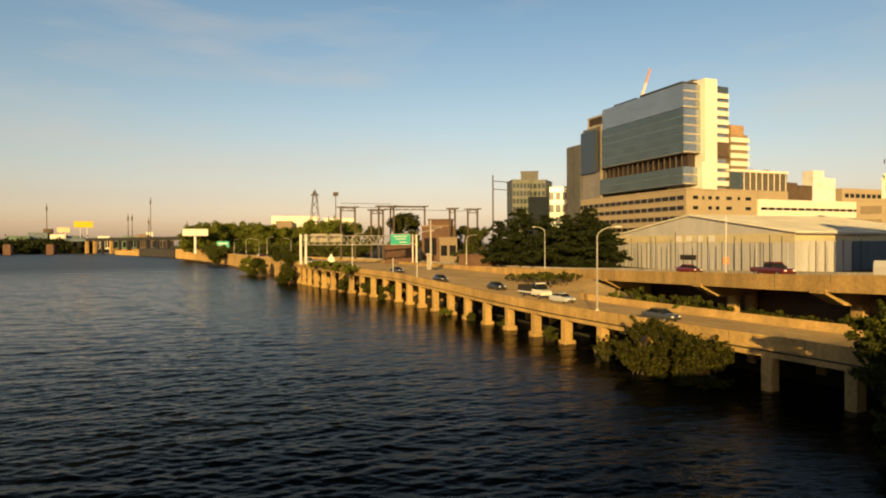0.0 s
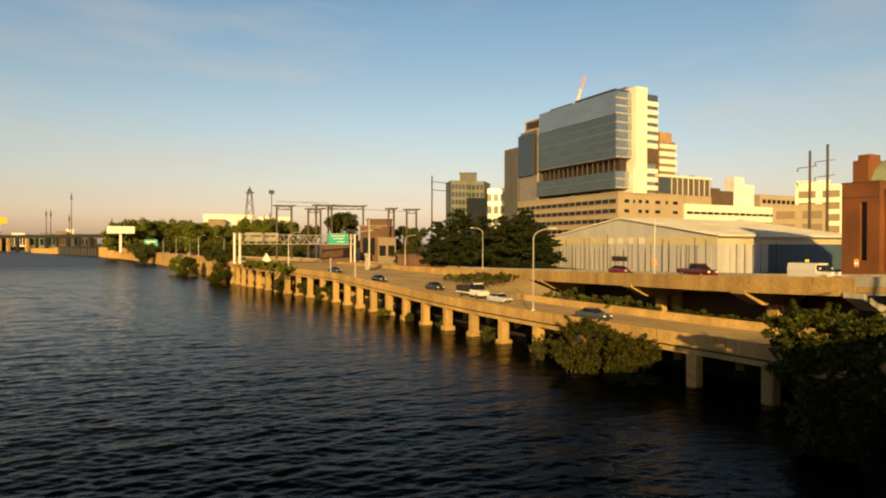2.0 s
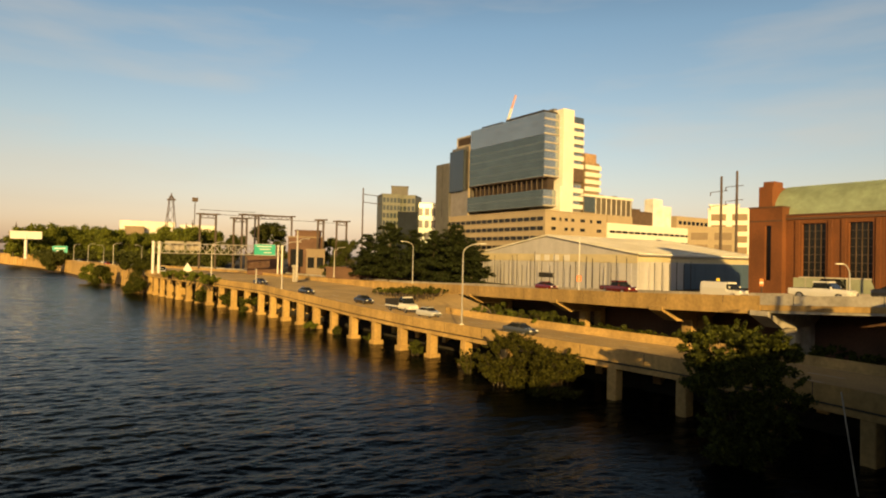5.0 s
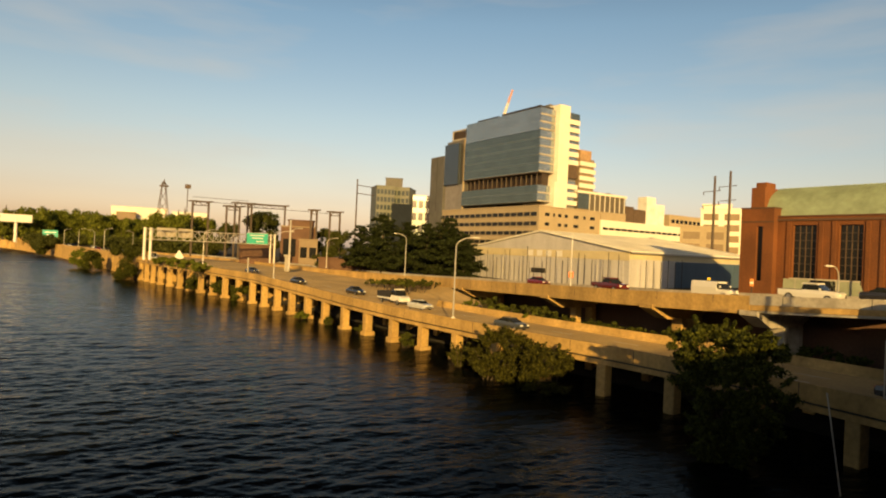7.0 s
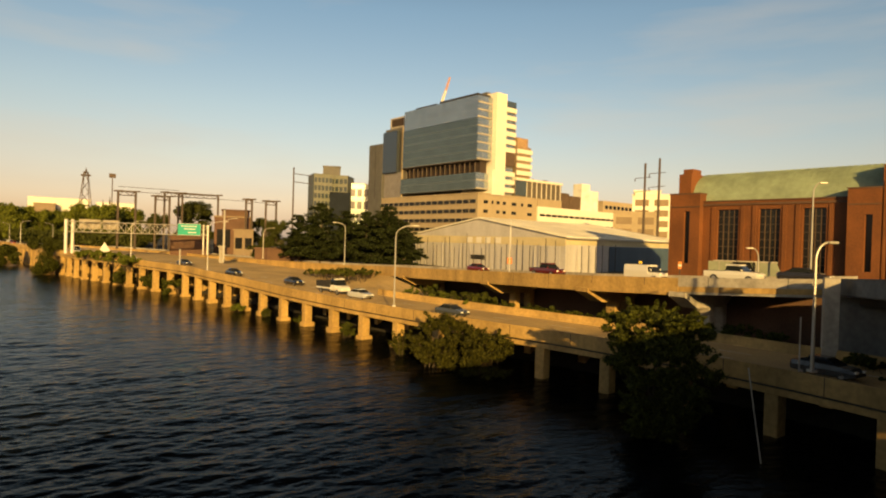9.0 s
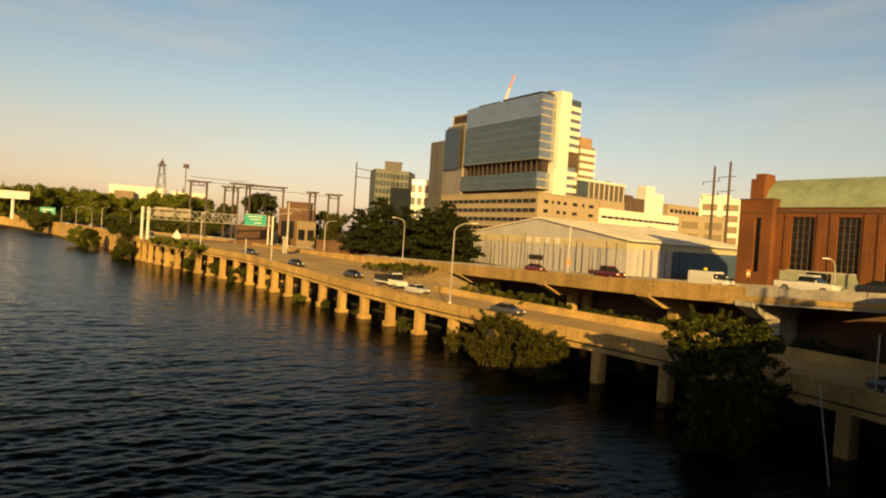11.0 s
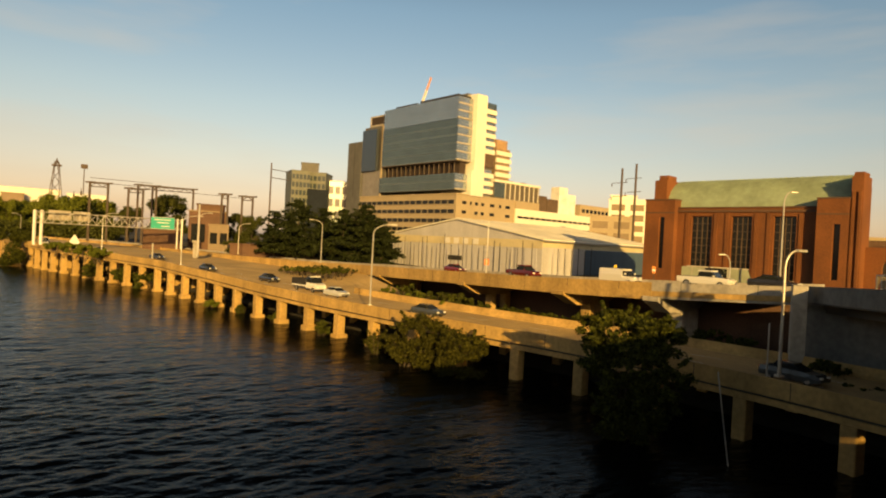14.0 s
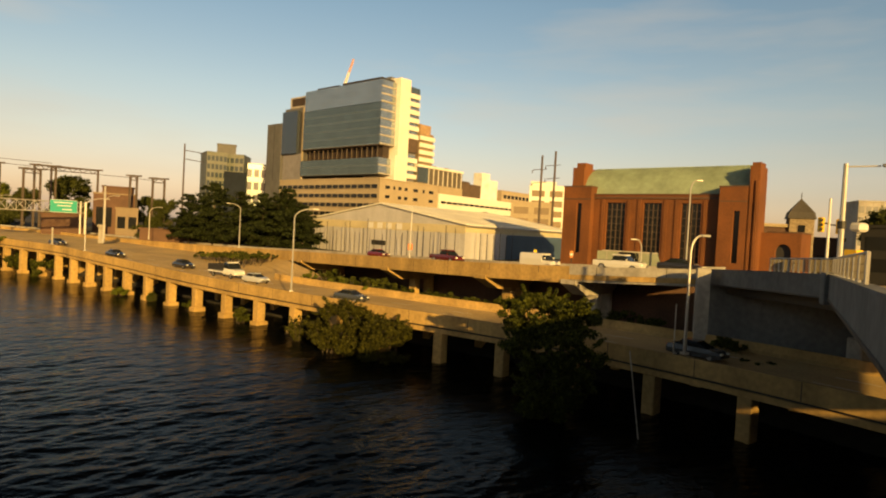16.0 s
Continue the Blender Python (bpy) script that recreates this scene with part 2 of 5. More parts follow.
def smooth(points, step=4.0):
    """A smooth line through the points, with a vertex about every step metres."""
    p = [Vector(q) for q in points]
    p = [p[0] * 2 - p[1]] + p + [p[-1] * 2 - p[-2]]
    out = []
    for i in range(1, len(p) - 2):
        n = max(2, int((p[i + 1] - p[i]).length / step))
        for k in range(n):
            t = k / n
            out.append(0.5 * (2 * p[i] + (p[i + 1] - p[i - 1]) * t + (2 * p[i - 1] - 5 * p[i] + 4 * p[i + 1] - p[i + 2]) * t * t
                              + (3 * p[i] - p[i - 1] - 3 * p[i + 1] + p[i + 2]) * t ** 3))
    return out + [p[-2]]


def sides(line):
    """The unit vector to the left of the way at each vertex."""
    out = []
    for i in range(len(line)):
        d = line[min(i + 1, len(line) - 1)] - line[max(i - 1, 0)]
        out.append(Vector((-d.y, d.x, 0)).normalized())
    return out


def sweep(bm, line, section):
    """A closed section of (left, up) pairs drawn along a line."""
    rings = [[bm.verts.new(p + s * a + Vector((0, 0, b))) for a, b in section] for p, s in zip(line, sides(line))]
    n = len(section)
    for r0, r1 in zip(rings, rings[1:]):
        for k in range(n):
            bm.faces.new((r0[k], r0[(k + 1) % n], r1[(k + 1) % n], r1[k]))
    bm.faces.new(rings[0]), bm.faces.new(rings[-1][::-1])
    bmesh.ops.recalc_face_normals(bm, faces=bm.faces)
    return bm


def swept(line, *sections):
    bm = bmesh.new()
    for s in sections:
        sweep(bm, line, s)
    return bm


def rect(a0, a1, b0, b1):
    return [(a0, b0), (a1, b0), (a1, b1), (a0, b1)]


def at_length(line, d):
    for p, q in zip(line, line[1:]):
        l = (q - p).length
        if d <= l:
            return p.lerp(q, d / l), (q - p).normalized()
        d -= l
    return line[-1], (line[-1] - line[-2]).normalized()


def heading(d):
    return math.degrees(math.atan2(d.y, d.x))


def foliage(name, clumps, leaf, count, seed, flat=0.75):
    """A mesh of many small leaves gathered in clumps (x, y, z, radius)."""
    g = np.random.default_rng(seed)
    weight = np.array([c[3] ** 2 for c in clumps])
    pick = g.choice(len(clumps), count, p=weight / weight.sum())
    c = np.array(clumps)[pick]
    d = g.normal(size=(count, 3))
    d /= np.linalg.norm(d, axis=1)[:, None]
    p = c[:, :3] + d * (c[:, 3] * (0.4 + 0.65 * g.random(count) ** 0.6) * np.where(g.random(count) < 0.14, 1.4, 1.0))[:, None] * np.array((1, 1, flat))
    a = g.normal(size=(count, 3))
    a /= np.linalg.norm(a, axis=1)[:, None]
    b = np.cross(a, d + 0.6 * g.normal(size=(count, 3)))
    b /= np.linalg.norm(b, axis=1)[:, None] + 1e-6
    s = (leaf * (0.6 + 0.8 * g.random(count)))[:, None]
    v = np.stack((p - a * s, p + b * s * 0.5, p + a * s, p - b * s * 0.5), 1).reshape(-1, 3)
    me = bpy.data.meshes.new(name)
    me.from_pydata(v.tolist(), [], np.arange(count * 4).reshape(-1, 4).tolist())
    return me


def blob_clumps(g, rx, ry, z0, z1, n, r0, r1):
    """Clump centres for an uneven crown of several lobes with gaps between them."""
    out, zm, zh = [], (z0 + z1) / 2, (z1 - z0) / 2
    lobes = []
    for k in range(8):
        a, q = k * math.tau / 8 * 1.9 + g.uniform(-0.5, 0.5), g.uniform(0.3, 0.85)
        lobes.append((rx * q * math.cos(a), ry * q * math.sin(a), zm + zh * g.uniform(-0.75, 0.7), g.uniform(0.22, 0.42)))
    lobes.append((0, 0, zm + zh * 0.55, 0.42))
    while len(out) < n:
        lx, ly, lz, s = lobes[len(out) % len(lobes)]
        x, y, z = g.uniform(-1, 1), g.uniform(-1, 1), g.uniform(-1, 1)
        if x * x + y * y + z * z < 1:
            out.append((lx + x * rx * s, ly + y * ry * s, lz + z * zh * s * 1.1, g.uniform(r0, r1)))
    return out


def shoot_clumps(g, w0, h0, n, r0):
    """Small clumps strung along arching stems, for a ragged feathery outline."""
    out = []
    for k in range(n):
        a, reach, top = g.uniform(0, math.tau), w0 * g.uniform(0.25, 1.0), h0 * g.uniform(0.55, 1.0)
        top *= 1.0 - 0.45 * (reach / w0) ** 2
        bend = g.uniform(0.6, 1.6)
        for j in range(9):
            f = 0.15 + 0.85 * j / 8
            q = reach * f ** bend
            out.append((q * math.cos(a) + g.uniform(-0.3, 0.3) * r0, q * math.sin(a) + g.uniform(-0.3, 0.3) * r0, top * f, r0 * g.uniform(0.7, 1.3) * (1.2 - 0.5 * f)))
    return out


def crown_part(parent, mesh, material, name="crown"):
    mesh.materials.append(material)
    ob = new(name, mesh)
    ob.parent = parent
    return ob


def broadleaf(name, label, height, spread, seed, leaf=0.16, count=5000, material=None, low=0.25, category="tree", shoots=0):
    g = random.Random(seed)
    e = thing(name, label, category)
    top = height * 0.7
    bm = rods((((0, 0, -0.6), (0.05 * height, 0, top * 0.55), 0.03 * height, 0.018 * height)))
    for k in range(6):
        a = k * math.tau / 6 + g.uniform(-0.4, 0.4)
        z = height * g.uniform(low, 0.5)
        rod(bm, (0.04 * height * z / top, 0, z), (spread * 0.6 * math.cos(a), spread * 0.6 * math.sin(a), z + height * g.uniform(0.15, 0.35)), 0.012 * height, 0.004 * height, n=6)
    part("trunk", bm, BARK, e)
    cl = blob_clumps(g, spread * 0.8, spread * 0.8, height * low, height * 0.92, 46, spread * 0.12, spread * 0.3)
    if shoots:
        cl = cl[::2] + shoot_clumps(g, spread * 1.05, height * 1.02, shoots, spread * 0.17)
    crown_part(e, foliage("crown", cl, leaf, count, seed), material or LEAVES)
    return e


def lobed(name, label, category, lobes, stems, leaf, count, seed, material, per=13):
    """A woody plant whose crown is a few separate masses (x, y, z, radius), each on its own limb."""
    g = random.Random(seed)
    e = thing(name, label, category)
    bm = bmesh.new()
    for k, (x, y, z, r) in enumerate(lobes):
        sx, sy = stems[k % len(stems)]
        mid = Vector((sx + (x - sx) * 0.35, sy + (y - sy) * 0.35, z * 0.55))
        rod(bm, (sx, sy, -1.5), mid, 0.08, 0.05, n=6)
        rod(bm, mid, (x, y, z + r * 0.5), 0.05, 0.012, n=5)
    part("trunk" if category == "tree" else "woody_base", bm, BARK, e)
    cl = []
    for x, y, z, r in lobes:
        for k in range(per):
            d = Vector((g.gauss(0, 1), g.gauss(0, 1), g.gauss(0.15, 0.8))).normalized() * r * g.uniform(0.3, 1.05)
            cl.append((x + d.x, y + d.y, z + d.z * 0.85, r * g.uniform(0.2, 0.5)))
        for k in range(4):
            a, t = g.uniform(0, math.tau), g.uniform(0.1, 1.1)
            for q in (0.9, 1.1, 1.3, 1.5):
                cl.append((x + r * q * math.cos(a) * math.cos(t), y + r * q * math.sin(a) * math.cos(t), z + r * q * math.sin(t), r * 0.13))
    crown_part(e, foliage("crown" if category == "tree" else "leaves", cl, leaf, count, seed), material, "crown" if category == "tree" else "leaves")
    return e


def conifer(label, height, spread, seed, count=9000):
    """An old pine: level tiers of needles on long limbs."""
    g = random.Random(seed)
    e = thing("pine_tree", label, "tree", group="dark pines behind the ramp")
    bm = rods((((0, 0, -1), (0, 0, height * 0.95), height * 0.025, height * 0.006)))
    cl = []
    z = height * 0.10
    while z < height * 0.98:
        f = z / height
        reach = spread * min(1.0, 1.12 * (1.03 - f) ** 0.62)
        for k in range(9):
            a = g.uniform(0, math.tau)
            l = reach * g.uniform(0.45, 1.12)
            rise = g.uniform(-0.05, 0.22)
            rod(bm, (0, 0, z), (l * math.cos(a), l * math.sin(a), z + l * rise), 0.07, 0.02, n=5, cap=False)
            for q in (0.4, 0.7, 0.95, 1.08):
                cl.append((l * q * math.cos(a), l * q * math.sin(a), z + l * q * rise + g.uniform(-0.35, 0.35), (0.35 + 0.16 * reach) * g.uniform(0.5, 1.0) * (1.25 - 0.6 * q)))
        z += height * 0.075
    part("trunk", bm, BARK, e)
    crown_part(e, foliage("crown", cl, 0.27, count, seed, flat=0.58), LEAVES_DARK)
    return e


# ---- river, banks ----
# river side of the expressway, from the far bend to the bridge: x, y, top of the parapet
EDGE = smooth([(-690, 1270, 7.5), (-570, 1080, 7.5), (-469, 930, 7.5), (-380, 800, 7.5), (-291, 661, 7.5), (-215, 535, 7.5), (-160, 440, 7.5), (-105, 330, 7.6), (-75, 270, 7.6), (-55, 222, 7.6), (-43, 197, 7.5), (-33, 180, 7.3), (-12, 144, 6.8),
               (-8.4, 136.0, 6.65), (-1.6, 120.5, 6.2), (1.3, 114, 6.0), (7.4, 100, 5.55), (13.4, 87, 5.25), (16.4, 80.4, 5.2), (21.5, 69.5, 5.15), (26.4, 60, 5.1), (31, 51, 5.1), (35, 41.5, 5.1), (37.5, 33, 5.1), (39, 25, 5.1), (40, 16, 5.1), (40, 6, 5.1), (39.5, -4, 5.1), (38, -16, 5.1)], 3.0)
ROAD_W = 13.0

def river_mesh():
    """Wind waves on a fan of cells that widen with distance from the bridge."""
    g = np.random.default_rng(5)
    rad, step = [8.0], [0.16]
    while rad[-1] < 2600:
        step.append(max(0.16, (0.0035 if rad[-1] < 300 else 0.012) * rad[-1]))
        rad.append(rad[-1] + step[-1])
    r = np.array(rad)
    a = np.radians(np.linspace(-42, 66, 760))
    x, y = np.outer(r, np.sin(a)), np.outer(r, np.cos(a))
    cell = np.array(step)[:, None]
    z = np.zeros_like(x)
    # calmer water under the viaduct, broken wind patches in midstream
    ey = np.array([q.y for q in EDGE][::-1])
    ex = np.array([q.x for q in EDGE][::-1])
    off = np.interp(y, ey, ex) - x
    calm = 0.45 + 0.55 * np.clip((off - 12 - 0.03 * y) / (30 + 0.12 * y), 0, 1)
    patch = 0.85 + 0.2 * np.sin(x * 0.031 + y * 0.013 + 1.0) + 0.2 * np.sin(x * 0.017 - y * 0.024 + 2.2 * np.sin(y * 0.011))
    for k in range(84):
        lam = 0.45 * (9.0 / 0.45) ** (k / 83)
        th = g.normal(radians(-76), 0.42 if lam < 3 else 0.3)
        amp = 0.0056 * lam * (1.0 if lam < 1.1 else (1.1 / lam) ** 0.8)
        fade = np.clip((lam / cell - 1.7) / 1.4, 0, 1)
        z += fade * amp * np.sin(math.tau / lam * (x * math.cos(th) + y * math.sin(th)) + g.uniform(0, math.tau))
    z *= calm * patch
    nr, na = x.shape
    me = bpy.data.meshes.new("water")
    idx = np.arange(nr * na).reshape(nr, na)
    quads = np.stack((idx[:-1, :-1], idx[:-1, 1:], idx[1:, 1:], idx[1:, :-1]), -1).reshape(-1, 4)
    me.vertices.add(nr * na)
    me.vertices.foreach_set("co", np.stack((x, y, z), -1).reshape(-1))
    me.loops.add(quads.size)
    me.loops.foreach_set("vertex_index", quads.reshape(-1).astype(np.int32))
    me.polygons.add(len(quads))
    me.polygons.foreach_set("loop_start", np.arange(0, quads.size, 4, dtype=np.int32))
    me.polygons.foreach_set("use_smooth", np.ones(len(quads), dtype=bool))
    me.update(calc_edges=True)
    me.validate()
    me.flip_normals()
    me.materials.append(WATER)
    return me


tagged(new("water", river_mesh()), "dark rippled river water with murky olive tint", "river", kind="structure")
bm = bmesh.new()
box(bm, -4000, 3000, -1500, 5000, -3.0, -0.6)
tagged(link("river_bed", bm, EARTH), "dark river bottom", "river bed", kind="structure")

# ground: one sheet on the right of the river, stepped up to the street level behind the ramp
def ground_sheet():
    cross = [(1.5, -3.0), (4.0, -1.2), (8.0, 0.4), (11.0, 2.2), (14, 3.0), (26, 3.2), (44, 4.5), (60, 7.5), (75, 8.0), (300, 9.0), (900, 12.0), (3000, 14.0)]
    far = smooth([(-2300, 4600, 0), (-1200, 2200, 0), (-690, 1270, 0), (-291, 661, 0), (-160, 440, 0), (-75, 270, 0), (-12, 144, 0), (16.4, 80.4, 0), (31, 51, 0), (38, 28, 0), (40, 5, 0), (40, -20, 0), (40, -50, 0), (40, -100, 0), (40, -200, 0), (40, -400, 0), (40, -800, 0)], 14.0)
    bm = bmesh.new()
    # the far ends of the rows fan out along one bearing, so that no rows cross
    rows = []
    for p, s in zip(far, sides(far)):
        rows.append([bm.verts.new((p.x + a * (s.x if a < 80 else 0.93), p.y + a * (s.y if a < 80 else 0.36), z + 0.25 * noise.noise(Vector((p.x * 0.1, p.y * 0.1, a * 0.1))))) for a, z in cross])
    for r0, r1 in zip(rows, rows[1:]):
        for k in range(len(cross) - 1):
            bm.faces.new((r0[k], r0[k + 1], r1[k + 1], r1[k]))
    bmesh.ops.recalc_face_normals(bm, faces=bm.faces)
    return bm


tagged(link("ground", ground_sheet(), EARTH), "rough brown earth and scrub of the river bank", "ground", kind="structure")

# ---- expressway on piers ----
highway = thing("road", "concrete viaduct expressway on piers at the river's edge", "road", kind="structure")
UP = -0.85
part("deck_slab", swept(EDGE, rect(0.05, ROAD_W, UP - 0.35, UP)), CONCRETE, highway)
part("asphalt", swept(EDGE, rect(0.45, ROAD_W - 0.4, UP, UP + 0.02)), ASPHALT, highway, "worn asphalt carriageway in a sun-warmed tan")
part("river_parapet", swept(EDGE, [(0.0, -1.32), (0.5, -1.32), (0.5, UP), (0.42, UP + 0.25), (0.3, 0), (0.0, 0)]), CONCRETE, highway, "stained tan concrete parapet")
# near-black strip paints the shadow line below the parapet
part("shadow_gap", swept(EDGE, rect(0.3, 0.9, -1.52, -1.2)), DARK, highway, "dark strip drawn as the shadow line under the parapet")
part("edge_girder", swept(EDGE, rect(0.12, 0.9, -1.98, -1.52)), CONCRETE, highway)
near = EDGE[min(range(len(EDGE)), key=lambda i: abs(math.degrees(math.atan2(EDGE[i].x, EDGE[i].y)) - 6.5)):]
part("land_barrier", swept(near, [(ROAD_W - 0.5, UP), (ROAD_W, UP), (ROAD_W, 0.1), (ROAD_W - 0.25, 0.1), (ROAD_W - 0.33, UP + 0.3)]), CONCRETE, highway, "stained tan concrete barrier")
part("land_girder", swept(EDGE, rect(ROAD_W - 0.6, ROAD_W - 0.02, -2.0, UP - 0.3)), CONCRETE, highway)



def length_at(line, y):
    """How far along the line it comes down to this y."""
    d = 0.0
    for p, q in zip(line, line[1:]):
        if q.y < y:
            return d + (q - p).length * (p.y - y) / (p.y - q.y)
        d += (q - p).length
    return d


PIER_A = length_at(EDGE, 80.6) - 1.0
for k in range(-32, 9):
    p, d = at_length(EDGE, PIER_A + 7.4 * k)
    top = p.z - 1.98
    turn = pose(p.x, p.y, 0, 0, 0, heading(d))
    for off, extra in ((0.75, 0.0), (9.0, 0.2)):
        bm = boxes((-0.52, 0.52, off - 0.6, off + 0.6, -2.5, top), bevel=0.06)
        o = part("pier", bm, CONCRETE, highway)
        o.matrix_basis = turn
    bm = boxes((-0.6, 0.6, 0.95, 12.2, top - 0.1, top + 0.62))
    part("cross_beam", bm, CONCRETE, highway).matrix_basis = turn
    if k > 1:
        continue
    bm = boxes((-0.75, 0.75, -0.1, 1.7, -2.4, 0.5 + 0.12 * (k % 3)), bevel=0.08)
    part("pier_footing", bm, CONCRETE, highway).matrix_basis = turn

# solid river wall beyond the last pier
far_wall = [q for q in EDGE if math.degrees(math.atan2(q.x, q.y)) < -15.0]
part("river_wall", swept(far_wall, rect(0.3, 1.3, -10.0, -1.3)), CONCRETE, highway, "tan concrete river wall")

# expansion joints of the parapet
for k in range(-16, 9):
    p, d = at_length(EDGE, PIER_A + 3.7 + 7.4 * k)
    part("joint", boxes((-0.03, 0.03, -0.004, 0.1, p.z - 1.3, p.z - 0.01)), DARK, highway).matrix_basis = pose(p.x, p.y, 0, 0, 0, heading(d))

# lane marks
bm = bmesh.new()
total = sum((q - p).length for p, q in zip(EDGE, EDGE[1:]))
for k in range(60):
    for off in (4.9, 8.5):
        p, d = at_length(EDGE, total - 500 + 9 * k)
        s = Vector((-d.y, d.x, 0)).normalized()
        a, b = p + s * (off - 0.07), p + s * (off + 0.07)
        z = Vector((0, 0, UP + 0.026))
        vs = [bm.verts.new(q + z) for q in (a, b, b + d * 3, a + d * 3)]
        bm.faces.new(vs)
part("lane_marks", bm, WHITE, highway, "worn white dashed lane marks")

# ---- ramp ----
RAMP = smooth([(*pol(-13, 330), 7.2), (*pol(-6, 250), 6.9), (*pol(-1.4, 205), 6.85), (*pol(6.95, 152), 7.35), (*pol(11.6, 131), 8.05), (*pol(16.35, 112), 8.6), (*pol(24.8, 90), 9.4), (*pol(30, 81), 9.75), (*pol(39.8, 71), 10.4), (*pol(46, 67.5), 10.85), (*pol(51.6, 66), 11.2)], 3.0)
ramp = thing("road", "elevated concrete exit ramp climbing to the bridge", "ramp", kind="structure")
RW = 11.0
part("deck_slab", swept(RAMP, rect(0.1, RW, -1.5, -0.8)), CONCRETE, ramp)
part("asphalt", swept(RAMP, rect(0.4, RW - 0.4, -0.8, -0.45)), ASPHALT, ramp, "worn asphalt in a sun-warmed tan")
cut = min(range(len(RAMP)), key=lambda i: abs(math.degrees(math.atan2(RAMP[i].x, RAMP[i].y)) - 40.6))
SEC = [(0.0, -1.9), (0.4, -1.9), (0.4, -0.8), (0.3, 0), (0.0, 0)]
part("river_parapet", swept(RAMP[:cut + 1], SEC), CONCRETE, ramp, "stained tan concrete parapet")
part("river_parapet", swept(RAMP[cut:], [(0.0, -0.95), (0.4, -0.95), (0.3, 0), (0.0, 0)]), CONCRETE_PALE, ramp, "pale concrete parapet")
part("side_girder", swept(RAMP[cut:], [(0.12, -1.75), (0.5, -1.75), (0.5, -0.95), (0.3, -0.95), (0.3, -1.6), (0.12, -1.6)]), CONCRETE_PALE, ramp, "white painted steel girder")


def bent(bearing, wide, column):
    """A hammerhead support under the ramp."""
    i = min(range(len(RAMP)), key=lambda k: abs(math.degrees(math.atan2(RAMP[k].x, RAMP[k].y)) - bearing))
    p, d = RAMP[i], (RAMP[min(i + 1, len(RAMP) - 1)] - RAMP[i - 1]).normalized()
    z = p.z - 1.9
    bm = bmesh.new()
    prof = [(-0.2, z + 0.35), (-0.2, z - 0.15), (2.6, z - 1.5), (8.4, z - 1.5), (11.2, z - 0.15), (11.2, z + 0.35)]
    a = [bm.verts.new((-wide / 2, y, q)) for y, q in prof]
    b = [bm.verts.new((wide / 2, y, q)) for y, q in prof]
    bm.faces.new(a), bm.faces.new(b[::-1])
    for k in range(6):
        bm.faces.new((a[k], b[k], b[(k + 1) % 6], a[(k + 1) % 6]))
    bmesh.ops.recalc_face_normals(bm, faces=bm.faces)
    o = part("bent_cap", bm, column, ramp)
    o.matrix_basis = pose(p.x, p.y, 0, 0, 0, heading(d))
    for y in (6.0, 9.0):
        o = part("column", boxes((-wide * 0.4, wide * 0.4, y - 0.5, y + 0.5, 2.0, z - 1.3), bevel=0.06), column, ramp)
        o.matrix_basis = pose(p.x, p.y, 0, 0, 0, heading(d))


for b, wd in ((15.0, 1.9), (22.3, 1.9), (31.0, 2.0), (41.2, 1.9)):
    bent(b, wd, CONCRETE if b < 40 else CONCRETE_PALE)
part("land_parapet", swept(RAMP, rect(RW - 0.35, RW, -1.9, 0.05)), CONCRETE_PALE, ramp)

# ---- bridge ----
BRIDGE = [Vector((*pol(51.6, 66), 11.2)), Vector((*pol(56.0, 54), 11.75)), Vector((*pol(60.4, 45), 12.1)), Vector((14.2, 6.9, 12.64)), Vector((2.6, 0.2, 13.12)), Vector((-2.2, 0.2, 13.14)), Vector((-6.5, -4.6, 13.2)), Vector((-40, -28, 13.4)), Vector((-300, -190, 12.8))]
bridge = thing("bridge", "grey concrete road bridge over the river", "bridge", kind="structure")
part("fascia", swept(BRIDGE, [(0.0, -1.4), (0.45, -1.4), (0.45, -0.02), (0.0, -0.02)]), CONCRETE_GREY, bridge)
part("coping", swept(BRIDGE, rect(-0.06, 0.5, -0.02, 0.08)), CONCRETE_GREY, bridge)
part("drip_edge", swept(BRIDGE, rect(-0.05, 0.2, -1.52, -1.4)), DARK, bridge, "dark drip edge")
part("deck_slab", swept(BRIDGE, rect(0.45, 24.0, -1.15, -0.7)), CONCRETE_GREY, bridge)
part("asphalt", swept(BRIDGE, rect(4.0, 20.0, -0.7, -0.62)), ASPHALT, bridge, "asphalt roadway in a sun-warmed tan")
# girders take the dark colour for the shadow below the fascia
for off in (1.6, 6.5, 11.5, 16.5, 21.5):
    part("girder", swept(BRIDGE, rect(off, off + 0.5, -2.3, -1.15)), DARK, bridge, "steel girder darkened for the shade under the deck")
part("far_parapet", swept(BRIDGE, rect(23.5, 24.0, -1.3, 0.3)), CONCRETE_GREY, bridge)

# unseen walls added behind and below the footway, which deepen the shade there
for x0, x1, y0 in ((4, 37, -14), (54, 120, -16)):
    part("abutment", boxes((x0, x1, y0 - 4, y0, -2, 11.6)), CONCRETE_GREY, bridge)

# retaining wall and piers under the bridge
wall = thing("wall_abutment", "smooth pale grey concrete abutment wall below the bridge", "wall", kind="structure")
a, b = Vector((52.2, 41.8)), Vector((57.5, 20.0))
bm = bmesh.new()
n = Vector((0.97, 0.24))
prism(bm, [a, b, b + n, a + n], 1.5, 9.6)
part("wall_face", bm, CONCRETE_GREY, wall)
for bearing, r, wd in ((51.3, 63.3, 1.5), (60.85, 44.6, 0.95)):
    c = pol(bearing, r)
    m = pose(c.x, c.y, 0, 0, 0, 44)
    z1 = 11.4 if r > 50 else 12.3
